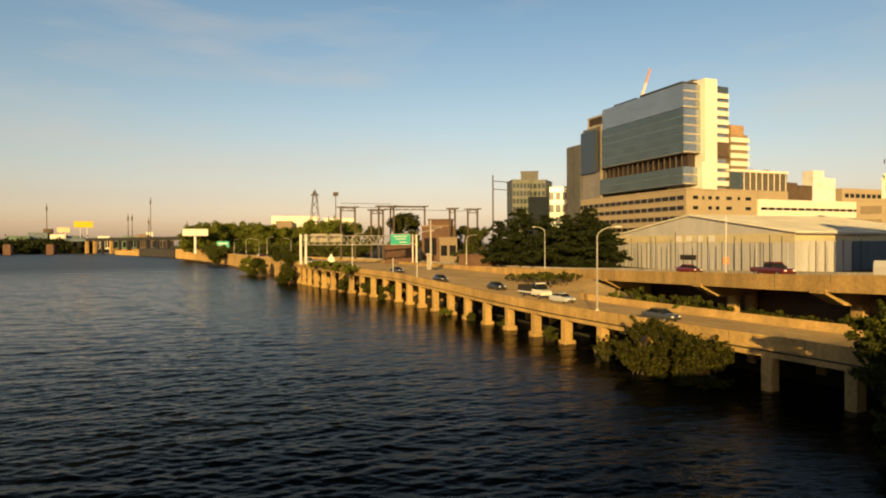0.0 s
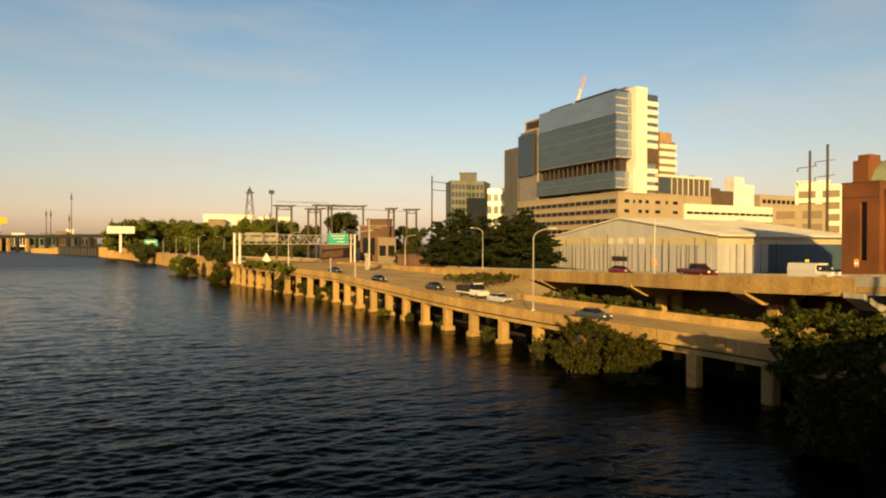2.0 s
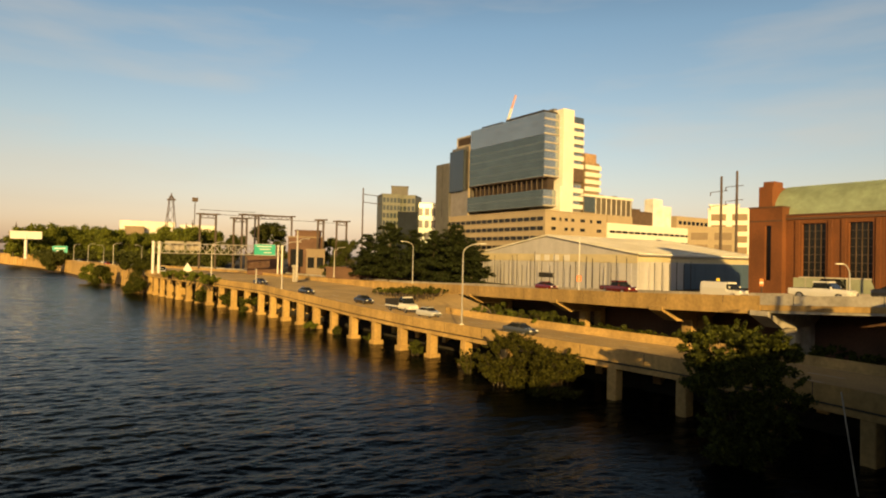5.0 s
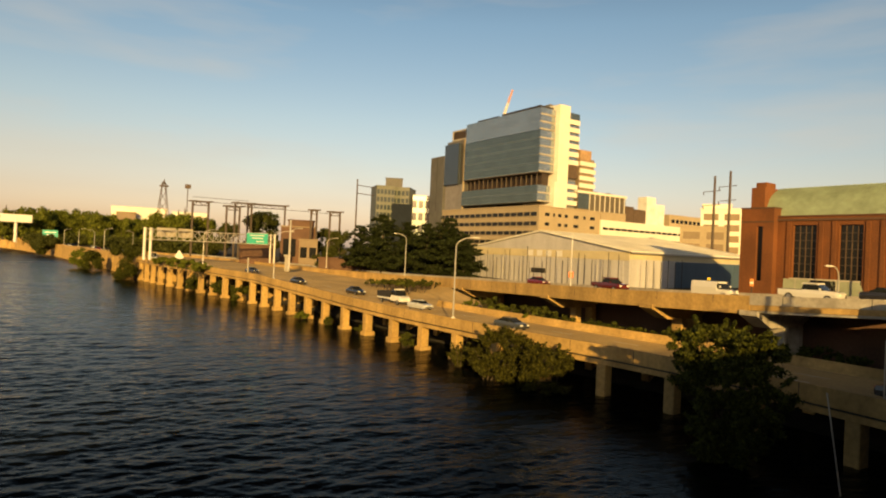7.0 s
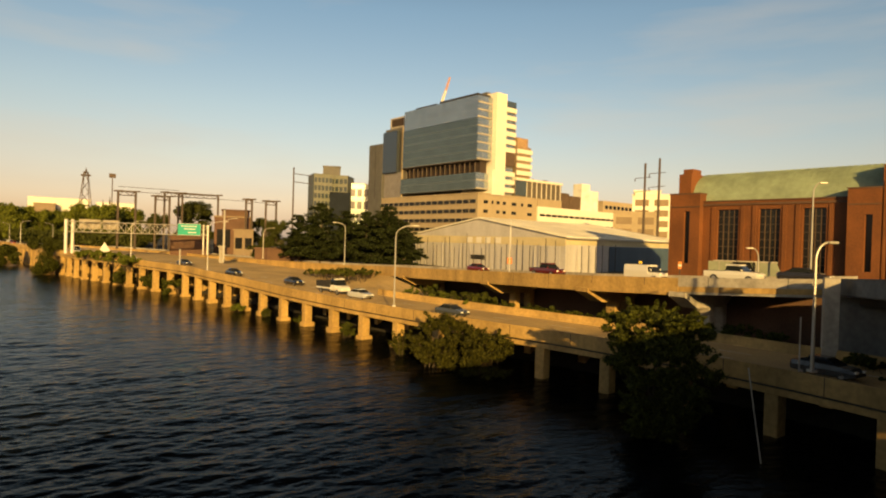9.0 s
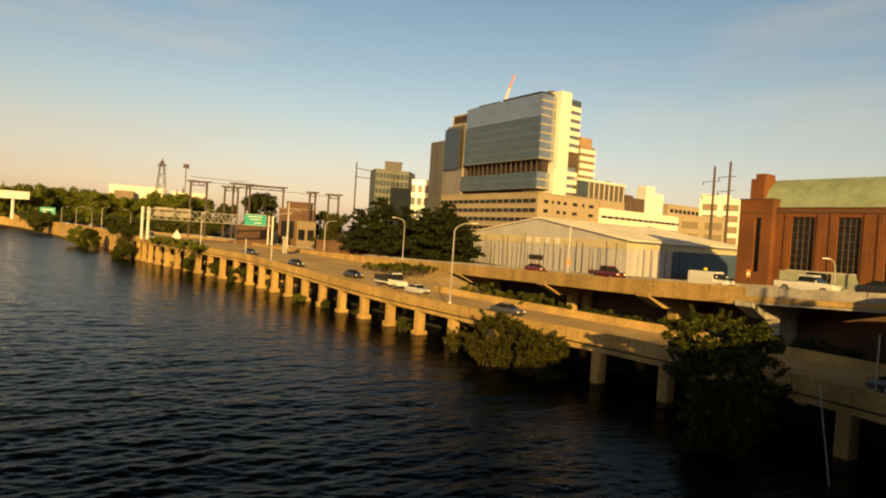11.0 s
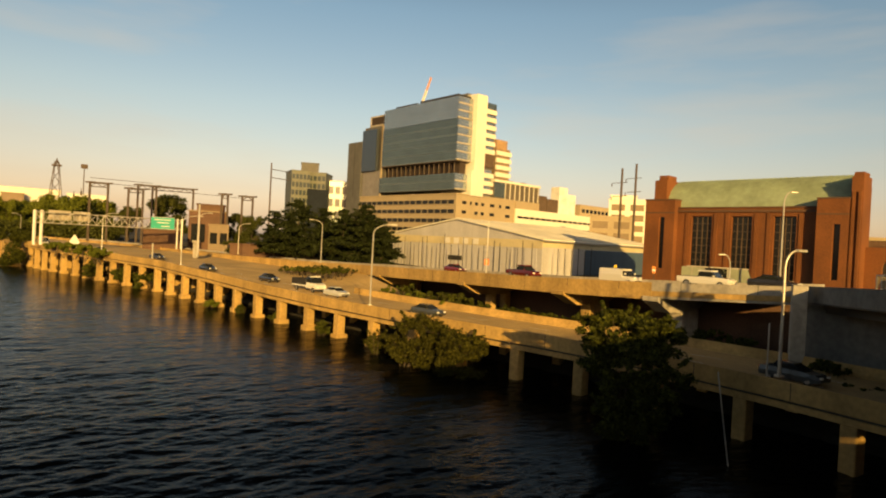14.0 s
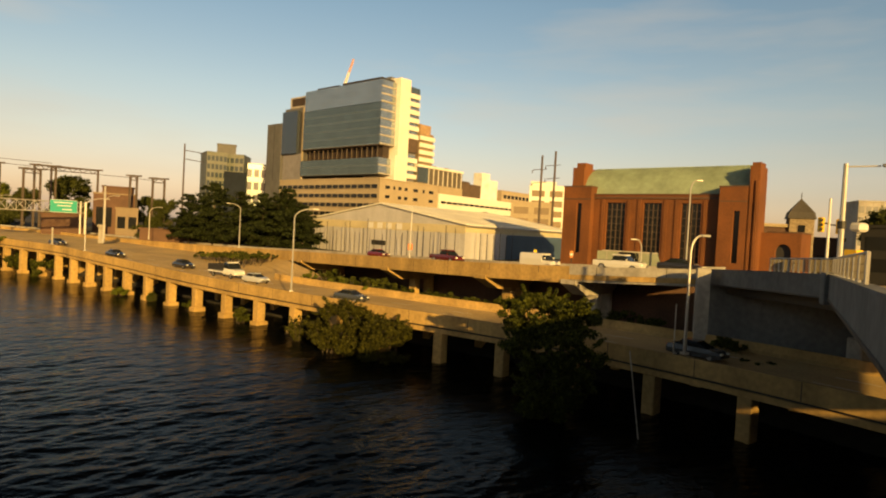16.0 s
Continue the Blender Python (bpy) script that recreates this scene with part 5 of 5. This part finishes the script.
building("far grey glass block with white roof edge", 10.7, 440, 14, 20, 53, GLASS_BLUE, 5, 3, GLASS_TEAL, WHITE_CLAD)
building("long white roofed plant behind the trees", -13.6, 600, 44, 20, 40.0, WHITE_CLAD, 1, 9, top=WHITE_CLAD)
building("long white roofed plant behind the trees", -9.7, 620, 30, 20, 39.0, WHITE_CLAD, 1, 6)
building("tan block among the plant roofs", -14.6, 590, 15, 12, 35, TAN_CLAD, 1, 4)
building("brown brick substation beside the railway", -0.4, 245, 13.5, 10, 20.4, BRICK_DARK, 1, 2, top=TAN_CLAD)
building("raised brick top of the substation", -0.2, 247, 10, 6, 23.0, BRICK_DARK, z0=19)
building("low brick wall building beyond the barrier", -4.0, 232, 12, 6, 12.4, BRICK_DARK)
building("grey concrete kiosk by the far lamp", -1.3, 176, 1.4, 1.4, 10.2, CONCRETE_PALE)
building("grey concrete block at the railway", 0.5, 226, 6.5, 6, 15.4, TAN_CLAD, 1, 2)
building("low brown brick wall behind the pines", 5.5, 185, 26, 1.0, 9.8, BRICK_DARK)
building("pale wing with window rows behind the poles", 36.0, 260, 17, 20, 27.8, STONE, 4, 2, TAN_CLAD)
building("white block with strip windows behind the poles", 38.2, 280, 24, 20, 36.5, WHITE_CLAD, 6, 3, TAN_CLAD)
building("white boxes on the skyline behind the poles", 37.0, 300, 12, 10, 40, WHITE_CLAD, 1, 4)
building("brown brick street block beyond the bridge", 59.8, 122, 6, 8, 15.6, BRICK_DARK, 1, 3)
# the house stands in sun here, so its shade is painted black
building("dark shaded house beyond the signal poles", 66.9, 112, 18, 10, 17.6, mat("shade black boarding", (0.00816, 0.00816, 0.00816), 0.9, grain=2), 2, 4, z0=8)
building("pale grey tower block far beyond the bridge", 62.9, 260, 8.5, 12, 32.0, CONCRETE_PALE, 6, 4, GREY_CLAD, turn=20)

BLUE_SHED = mat("faded blue sheeting", (0.109, 0.15, 0.19), 0.6, grain=0.5, vary=0.05)
GREEN_SHED = mat("faded green sheeting", (0.109, 0.177, 0.136), 0.6, grain=0.5, vary=0.05)
for k, (b, wd, z, m) in enumerate(((-34.9, 40, 33, GREEN_SHED), (-33.6, 34, 40, BLUE_SHED), (-32.9, 18, 48, BROWN), (-32.3, 26, 36, WHITE_CLAD), (-31.2, 30, 34, BLUE_SHED), (-29.9, 36, 30, GREY_CLAD), (-29.1, 22, 33, WHITE_CLAD),
                                   (-28.2, 40, 30, GREEN_SHED), (-27.2, 26, 34, GREEN_SHED), (-26.3, 20, 37, TAN_CLAD), (-25.7, 14, 42, WHITE_CLAD), (-25.0, 26, 32, GREY_CLAD), (-24.2, 20, 30, BROWN))):
    building("small far industrial block on the hazy skyline", b, 1480 + 15 * (k % 3), wd, 20, z, m, 1, 5)

# stone turret with a slate pyramid roof
e = thing("stone_turret", "stone turret with dark pyramid roof beyond the hall", "tower")
part("wall", boxes((-1.75, 1.75, -1.75, 1.75, 8, 18.6), bevel=0.1), mat("rough grey stone", (0.245, 0.19, 0.122), 0.9, grain=3, vary=0.3), e)
bm = bmesh.new()
a = [bm.verts.new((1.98 * x, 1.98 * y, 18.6)) for x, y in ((-1, -1), (1, -1), (1, 1), (-1, 1))]
b = [bm.verts.new((1.75 * x, 1.75 * y, 19.6)) for x, y in ((-1, -1), (1, -1), (1, 1), (-1, 1))]
t0 = bm.verts.new((0, 0, 21.9))
for k in range(4):
    bm.faces.new((a[k], a[(k + 1) % 4], b[(k + 1) % 4], b[k])), bm.faces.new((b[k], b[(k + 1) % 4], t0))
bm.faces.new(a[::-1])
part("roof", bm, mat("dark slate", (0.0612, 0.0544, 0.0476), 0.8, grain=4), e)
part("finial", rods(((0, 0, 21.8), (0, 0, 22.8), 0.06), n=6), DARK, e)
part("window", boxes((-0.5, 0.5, -1.83, -1.75, 14.5, 17.6)), GLASS_DARK, e)
part("eaves", boxes((-8.5, -1.75, -1.5, -1.0, 17.2, 17.7)), STONE, e)
part("wing", boxes((-8.3, -1.75, -1.2, 4, 8, 17.2)), BRICK_DARK, e)
p = pol(58.15, 112)
e.matrix_basis = pose(p.x, p.y, 0, 0, 0, -50)

# glazed canopy on the street behind the ramp
e = thing("glass_canopy", "low trapezoid glass canopy with dark middle bay", "canopy", at=pose(*pol(45.0, 88), 0, 0, 0, -45))
pane_m = mat("dusty green glass", (0.204, 0.224, 0.163), 0.3, grain=2, vary=0.1, bump=0.0)
for x0, x1, s0, s1, m in ((-4.3, -1.5, 0.7, 0.0, pane_m), (-1.45, 1.25, 0.0, 0.0, GLASS_DARK), (1.3, 4.3, 0.0, 0.7, pane_m)):
    bm = bmesh.new()
    prism(bm, [(x0, -0.6), (x1, -0.6), (x1, 0.6), (x0, 0.6)], 10.3, 12.1)
    for v in bm.verts:
        if v.co.z > 11:
            v.co.x += s0 if v.co.x == x0 else -s1
    part("pane", bm, m, e)
part("roof_edge", boxes((-3.7, 3.7, -0.7, 0.7, 12.1, 12.25)), CONCRETE_PALE, e)
for x in (-3.0, -1.5, 1.27, 2.8):
    part("frame_bar", boxes((x - 0.05, x + 0.05, -0.66, -0.6, 10.3, 12.1)), CONCRETE_PALE, e)

# small road signs and barrels on the ramp
for b, r, z, m, lab in ((36.6, 88, 10.0, plain("sign yellow", (0.7, 0.5, 0.03), 0.5), "small yellow and black road marker"), (39.9, 84, 10.2, plain("sign orange", (0.75, 0.25, 0.06), 0.5), "small orange and white road marker")):
    e = thing("road_marker", lab, "road sign")
    q = pol(b, r)
    part("post", rods(((0, 0, 0), (0, 0, 2.4), 0.06), n=6), DARK, e)
    part("board", boxes((-0.2, 0.2, -0.05, 0.05, 1.6, 2.5)), m, e)
    part("stripe", boxes((-0.2, 0.2, -0.07, -0.05, 1.9, 2.15)), DARK if "yellow" in lab else WHITE, e)
    e.matrix_basis = pose(q.x, q.y, z - 0.8, 0, 0, -b)
e = thing("flag_pole", "thin white pole with small orange plate on the ramp", "pole")
q, d = by_bearing(RAMP, 25.0, 0.2)
part("pole", rods(((0, 0, 0), (0, 0, 7.6), 0.07), n=6), WHITE, e)
part("plate", boxes((-0.35, 0.35, -0.06, 0.06, 1.2, 2.1), bevel=0.02), plain("plate orange", (0.6, 0.16, 0.05), 0.6), e)
e.matrix_basis = pose(q.x, q.y, q.z, 0, 0, -25)

# ---- bridge railing, signals and poles ----
# tan baluster colour with the sunlit look put into it
MESH = leaf_mat("sunlit woven mesh", (0.313, 0.272, 0.204), (0.354, 0.313, 0.231))
MESH.node_tree.nodes["Mix Shader"].inputs["Fac"].default_value = 0.6


def rail_between(a, b, n, m, name="railing", label="pale steel bridge railing with thin balusters"):
    e = thing(name, label, "railing")
    a, b = Vector(a), Vector(b)
    for k in range(n + 1):
        p = a.lerp(b, k / n)
        part("post", rods((p, p + Vector((0, 0, 1.02)), 0.07), n=6), STEEL, e)
        if k < n:
            q = a.lerp(b, (k + 1) / n)
            for j in range(9):
                u = p.lerp(q, 0.1 + 0.1 * j)
                part("baluster", rods((u + Vector((0, 0, 0.1)), u + Vector((0, 0, 0.92)), 0.014), n=4), m, e)
    for h in (0.1, 0.36, 0.64, 0.92):
        part("mid_rail", rods((a + Vector((0, 0, h)), b + Vector((0, 0, h)), 0.014), n=4), m, e)
    part("top_rail", rods((a + Vector((0, 0, 1.0)), b + Vector((0, 0, 1.0)), 0.05), n=6), STEEL, e)
    return e


o = Vector((0.18, -0.18, 0.08))
rail_between(BRIDGE[1] + o, BRIDGE[2] + o, 12, MESH)
o = Vector((0.1, -0.2, 0.08))
rail_between(BRIDGE[2] + o, BRIDGE[3].lerp(BRIDGE[2], 0.25) + o, 8, MESH)

q = pol(61.0, 47)
e = thing("street_lamp", "tall bridge light pole with a level arm", "street lamp")
part("pole", rods(((q.x, q.y, 11.2), (q.x, q.y, 19.3), 0.19, 0.14)), STEEL, e)
part("arm", rods(((q.x, q.y, 19.1), (q.x + 1.5, q.y - 1.3, 19.2), 0.05), n=6), STEEL, e)
part("lamp_head", boxes((q.x + 1.2, q.x + 2.3, q.y - 1.9, q.y - 1.5, 19.1, 19.3), bevel=0.05), STEEL, e)
part("collar", rods(((q.x, q.y, 15.1), (q.x, q.y, 15.6), 0.26), n=10), DARK, e)
q = pol(60.15, 49)
side = Vector((math.sin(radians(150)), math.cos(radians(150)), 0))
e = thing("signal_pole", "white signal pole with yellow traffic lights", "traffic light")
part("pole", rods(((q.x, q.y, 11.2), (q.x, q.y, 17.2), 0.1, 0.08)), WHITE, e)
yel = plain("signal yellow", (0.75, 0.45, 0.04), 0.5)
for s, z in ((-0.45, 14.9), (0.6, 14.8)):
    c = Vector((q.x, q.y, z)) + side * s
    hsg = part("signal_head", boxes((c.x - 0.16, c.x + 0.16, c.y - 0.16, c.y + 0.16, z, z + 1.0), bevel=0.03), yel, e)
    part("bracket", rods(((q.x, q.y, z + 0.6), (c.x, c.y, z + 0.6), 0.05), n=5), DARK, e)
    for k in range(3):
        part("lens", rods(((c.x - 0.2, c.y - 0.14, z + 0.2 + 0.3 * k), (c.x - 0.12, c.y - 0.1, z + 0.2 + 0.3 * k), 0.11), n=10), DARK, hsg)
c = Vector((q.x, q.y, 0)) + side * 1.5
part("sign_plate", boxes((c.x - 0.4, c.x + 0.4, c.y - 0.4, c.y + 0.4, 13.1, 13.8), bevel=0.03), yel, e, "yellow warning plate")
c = Vector((q.x, q.y, 0)) + side * 1.7
part("lantern", boxes((c.x - 0.5, c.x + 0.5, c.y - 0.4, c.y + 0.4, 15.0, 15.6), bevel=0.15), WHITE, e, "white rounded housing")

# ---- trees and scrub ----
def place(e, b, r, z, turn=0.0, s=1.0):
    p = pol(b, r)
    e.matrix_basis = pose(p.x, p.y, z, 0, 0, turn) @ Matrix.Scale(s, 4)
    return e


def twin(e, b, r, z, turn, s):
    p = pol(b, r)
    o = copy_thing(e, pose(p.x, p.y, z, 0, 0, turn))
    o.scale = (s, s, s)
    return o


pa = place(conifer("dense dark green pine beside the ramp", 17.0, 7.6, 3, 28000), 7.3, 172, 6.9)
pb = place(conifer("broad dark green pine beside the ramp", 15.6, 7.4, 8, 28000), 13.4, 153, 7.0)
for b, r, turn, s in ((5.3, 180, 70, 0.80), (9.5, 166, 140, 0.86), (11.4, 157, 210, 0.90), (15.0, 151, 30, 0.74)):
    twin(pa if turn % 3 else pb, b, r, 7.0, turn, s)

def bush(label, w0, h0, seed, leaf=0.16, count=3500, material=None, n=18, shoots=0):
    g = random.Random(seed)
    e = thing("bush", label, "bush")
    bm = bmesh.new()
    for k in range(7):
        a = g.uniform(0, math.tau)
        rod(bm, (0.2 * math.cos(a), 0.2 * math.sin(a), -1.5), (w0 * 0.7 * math.cos(a), w0 * 0.7 * math.sin(a), h0 * g.uniform(0.4, 0.8)), 0.06, 0.015, n=5)
    part("woody_base", bm, BARK, e)
    crown_part(e, foliage("leaves", (shoot_clumps(g, w0 * 1.1, h0 * 1.05, shoots, 0.11 * h0) if shoots else []) + blob_clumps(g, w0, w0, 0.05 * h0, (0.6 if shoots else 0.95) * h0, n if shoots else n * 2, 0.06 * h0, (0.14 if shoots else 0.2) * h0), leaf, count, seed), material or LEAVES, "leaves")
    return e


# big shrubs at the water before the viaduct
SHRUB = [(-3.2, 0.3, 2.2, 0.9), (-2.4, -0.4, 3.6, 0.9), (-2.2, -1.0, 0.4, 1.1), (0.4, -1.3, 0.2, 1.2), (2.2, -1.2, 0.1, 1.1), (-1.2, 0.4, 4.2, 1.15), (0.1, -0.5, 4.3, 1.1), (1.4, 0.3, 3.9, 1.2), (2.7, -0.3, 3.3, 1.2), (-2.9, -0.8, 1.5, 1.2), (-1.4, -1.0, 2.3, 1.3),
         (0.3, -1.2, 2.4, 1.4), (1.9, -1.0, 2.1, 1.4), (3.4, -0.6, 1.8, 1.2), (-0.6, -1.3, 1.0, 1.3), (1.2, -1.4, 0.9, 1.3), (2.9, -1.2, 0.7, 1.2)]
place(lobed("bush", "tangled olive green shrub growing from the water", "bush", [(x, y, z + 0.35 * math.sin(5 * x), r * (0.9 + 0.14 * math.sin(9 * x))) for x, y, z, r in SHRUB], [(-2, 0), (0, 0), (2, 0)], 0.11, 30000, 11, LEAVES_OLIVE), 19.2, 66, 0.2, -19)
place(lobed("bush", "tangled olive green shrub growing from the water", "bush", [(x * 0.7, y, z * 0.82, r * 0.9) for x, y, z, r in SHRUB[1:12]], [(-1, 0), (1, 0)], 0.11, 18000, 12, LEAVES_OLIVE), 22.9, 63, 0.0, -23)
place(bush("low shrub at the foot of the viaduct", 1.8, 3.0, 14, 0.14, 3200, LEAVES_OLIVE, 6, 16), 15.0, 72, 0.1)
CROWN = [(-2.4, 0.2, 7.3, 1.25), (-1.2, -0.5, 8.2, 1.2), (0.1, 0.4, 8.3, 1.2), (1.3, -0.4, 7.7, 1.35), (2.7, 0.2, 7.2, 1.2), (-1.7, -0.8, 6.2, 1.3), (0.2, -1.1, 6.5, 1.5), (1.9, -1.0, 5.9, 1.4), (3.0, -0.3, 5.0, 1.2),
         (-2.3, 0.1, 5.0, 1.0), (-0.5, -0.9, 4.5, 1.4), (1.2, -1.2, 4.2, 1.4), (2.6, -0.8, 3.3, 1.2), (0.4, -0.8, 2.6, 1.3), (2.0, -0.9, 1.8, 1.3), (-1.0, -0.4, 2.2, 1.1), (0.9, -1.0, 0.7, 1.3), (-0.6, -0.8, 0.8, 1.2)]
place(lobed("tree", "full leafy tree rising from the shaded bank", "tree", CROWN, [(0, 0), (1.2, 0.3)], 0.14, 36000, 21, LEAVES), 38.0, 46.5, 0.0, -38)
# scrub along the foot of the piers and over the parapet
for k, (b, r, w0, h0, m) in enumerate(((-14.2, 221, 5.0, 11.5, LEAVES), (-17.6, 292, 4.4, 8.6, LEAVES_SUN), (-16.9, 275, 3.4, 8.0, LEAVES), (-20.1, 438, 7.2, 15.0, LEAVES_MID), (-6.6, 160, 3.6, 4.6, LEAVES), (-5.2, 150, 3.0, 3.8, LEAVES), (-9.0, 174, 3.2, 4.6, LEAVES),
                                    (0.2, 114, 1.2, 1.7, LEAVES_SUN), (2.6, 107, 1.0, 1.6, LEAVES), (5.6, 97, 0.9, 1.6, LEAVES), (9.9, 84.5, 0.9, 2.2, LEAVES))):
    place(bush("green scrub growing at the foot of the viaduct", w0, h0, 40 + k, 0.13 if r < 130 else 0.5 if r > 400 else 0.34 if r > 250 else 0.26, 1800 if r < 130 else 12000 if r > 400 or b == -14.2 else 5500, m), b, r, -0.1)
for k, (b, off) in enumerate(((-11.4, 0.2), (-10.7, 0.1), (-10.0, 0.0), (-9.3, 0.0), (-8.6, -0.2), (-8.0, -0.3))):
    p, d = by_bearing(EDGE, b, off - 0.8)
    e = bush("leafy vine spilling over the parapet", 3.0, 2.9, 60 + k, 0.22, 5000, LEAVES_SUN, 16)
    e.matrix_basis = pose(p.x, p.y, p.z - 1.5)
# green strip between the expressway and the ramp, and below the ramp
for k in range(16):
    b = 8.5 + 1.0 * k
    p, d = by_bearing(EDGE, b, ROAD_W + 1.6 + 0.4 * (k % 3))
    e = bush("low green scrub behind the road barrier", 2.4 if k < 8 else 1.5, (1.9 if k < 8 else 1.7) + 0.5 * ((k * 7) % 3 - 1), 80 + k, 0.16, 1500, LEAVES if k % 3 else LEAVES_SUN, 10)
    e.matrix_basis = pose(p.x, p.y, 3.5 if k > 7 else 5.0 - 0.12 * k)
for k in range(24):
    p, d = by_bearing(RAMP, 9.2 + 0.19 * k, -2.2 - 3.2 * (k % 3))
    e = bush("low green verge scrub before the ramp wall", 1.7, 1.0 + 0.15 * (k % 4), 140 + k, 0.14, 1200, LEAVES if k % 4 else LEAVES_SUN, 10)
    e.matrix_basis = pose(p.x, p.y, p.z - 1.95 - 0.08 * (k % 3))
for k in range(9):
    p, d = by_bearing(EDGE, 24 + 2.6 * k, ROAD_W + 4.0 + (k % 3))
    e = bush("shaded green scrub below the ramp", 2.2, 2.4, 110 + k, 0.18, 1000, LEAVES, 10)
    e.matrix_basis = pose(p.x, p.y, 3.1)
for b, r, z, w0, h0 in ((1.5, 203, 7.0, 3.4, 4.4), (53.5, 60, 3.2, 2.0, 2.2), (56, 55, 3.0, 1.6, 1.6)):
    place(bush("rounded green shrub beside the road", w0, h0, int(b * 10) + 300, 0.18, 1400), b, r, z)
# trees by the railway and the far wooded rise
t1 = place(broadleaf("tree", "round green tree beside the railway portals", 22.0, 11.0, 31, 0.5, 11000, LEAVES_MID, 0.12), -3.6, 285, 8.0)
twin(t1, -6.6, 300, 8.0, 80, 0.72)
twin(t1, 1.9, 262, 8.0, 140, 0.66)
twin(t1, 3.2, 240, 8.0, 40, 0.6)
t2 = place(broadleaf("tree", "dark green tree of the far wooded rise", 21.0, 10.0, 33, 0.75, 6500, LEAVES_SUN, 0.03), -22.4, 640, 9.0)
g = random.Random(7)
for k in range(46):
    b = -22.8 + 14.6 * k / 45 + g.uniform(-0.2, 0.2)
    twin(t2, b, (600 if b < -17 else 470 if b < -13 else 420) + g.uniform(-30, 60), 8.0, g.uniform(0, 360), (1.25 if b < -17 else 0.95) * g.uniform(0.75, 1.12))
for b, r, s in ((64.6, 135, 0.7), (66.5, 140, 0.75)):
    twin(t1, b, r, 8.0, b * 9, s)
woods = tagged(crown_part(None, foliage("woods", [(*pt(-41 + 11 * k / 119 + 0.1 * math.sin(k * 5), 1290 + 60 * math.sin(k * 1.3), 12 + 6 * math.sin(k * 2.1)), 12 + 4 * math.sin(k * 3.7)) for k in range(120)], 2.4, 16000, 77), LEAVES_DARK, "far_woods"), "far hazy green woods along the river bend", "woods", kind="stuff")

scrub = [(*pt(-21.5 + 14 * k / 139 + 0.1 * math.sin(k * 7), (520 if k < 50 else 400 if k < 100 else 330) + 14 * math.sin(k * 2.7), 10.0 + 1.5 * math.sin(k * 1.9)), 3.0 + 1.0 * math.sin(k * 4.1)) for k in range(140)]
tagged(crown_part(None, foliage("scrub", scrub, 0.8, 14000, 78), LEAVES_MID, "far_scrub"), "uneven green scrub along the far road side", "scrub", kind="stuff")

# ---- unseen blocks added behind the bridge to hold back low sky light ----
g = random.Random(91)
city = thing("backdrop", "unseen row of plain grey blocks added to cut low sky light", "city", kind="structure")
for k in range(26):
    b = 96 + 6.6 * k
    q = pol(b, 262 + g.uniform(0, 10))
    part("block", boxes((-14.5, 14.5, 0, 20, -2, g.uniform(57, 65))), GREY_TOWER, city).matrix_basis = pose(q.x, q.y, 0, 0, 0, -b)

# ---- far shore ----
bm = bmesh.new()
prism(bm, [pol(-60, 1220), pol(-30.3, 1330), pol(-28, 1500), pol(-27, 4500), pol(-60, 4500)], -2, 4.0)
tagged(link("ground_far_shore", bm, EARTH), "low brown far river bank", "ground", kind="structure")
fb = thing("bridge_far", "far low railway bridge on pale piers across the river", "bridge", kind="structure")
f0, f1 = pol(-34, 1420), pol(-23.5, 940)
fn = (f1 - f0).normalized()
for k in range(18):
    a, b = f0.lerp(f1, k / 18), f0.lerp(f1, (k + 1) / 18)
    bm = bmesh.new()
    s = Vector((fn.y, -fn.x)) * 4
    prism(bm, [a, b, b - s, a - s], 20.5, 25.5)
    part("span", bm, BLUE_SHED if 4 < k < 8 else DARK, fb)
    bm = bmesh.new()
    u = fn * 2.2
    prism(bm, [a - u, a + u, a + u - s, a - u - s], -2, 21.5)
    part("pier", bm, CONCRETE if k in (6, 8, 9, 11) else DARK, fb)
for b in (-35.5, -32.75):
    p = pol(b, 1100)
    o = tagged(link("old_pier", boxes((-5, 5, -6, 6, -2, 15.5), bevel=0.4), BRICK_DARK), "brown masonry pier standing alone in the river", "pier", "old river piers")
    o.matrix_basis = pose(p.x, p.y, 0, 0, 0, 20)
quay = thing("quay_wall", "pale sheet-pile quay wall at the river bend", "quay", kind="structure")
for b0, b1, r0, r1, z, m in ((-28.3, -26.6, 1000, 880, 6.5, CONCRETE), (-26.5, -23.8, 870, 700, 9, DARK), (-23.7, -21.4, 690, 560, 9.5, CONCRETE)):
    a, b = pol(b0, r0), pol(b1, r1)
    d = (b - a).normalized()
    n = Vector((-d.y, d.x)) * 3
    bm = bmesh.new()
    prism(bm, [a, b, b + n, a + n], -1, z)
    part("wall_face", bm, m, quay)
    for k in range(14):
        c = a.lerp(b, (k + 0.5) / 14)
        part("pile", rods(((c.x, c.y, -1), (c.x, c.y, z - 1), 0.8), n=6), m, quay)
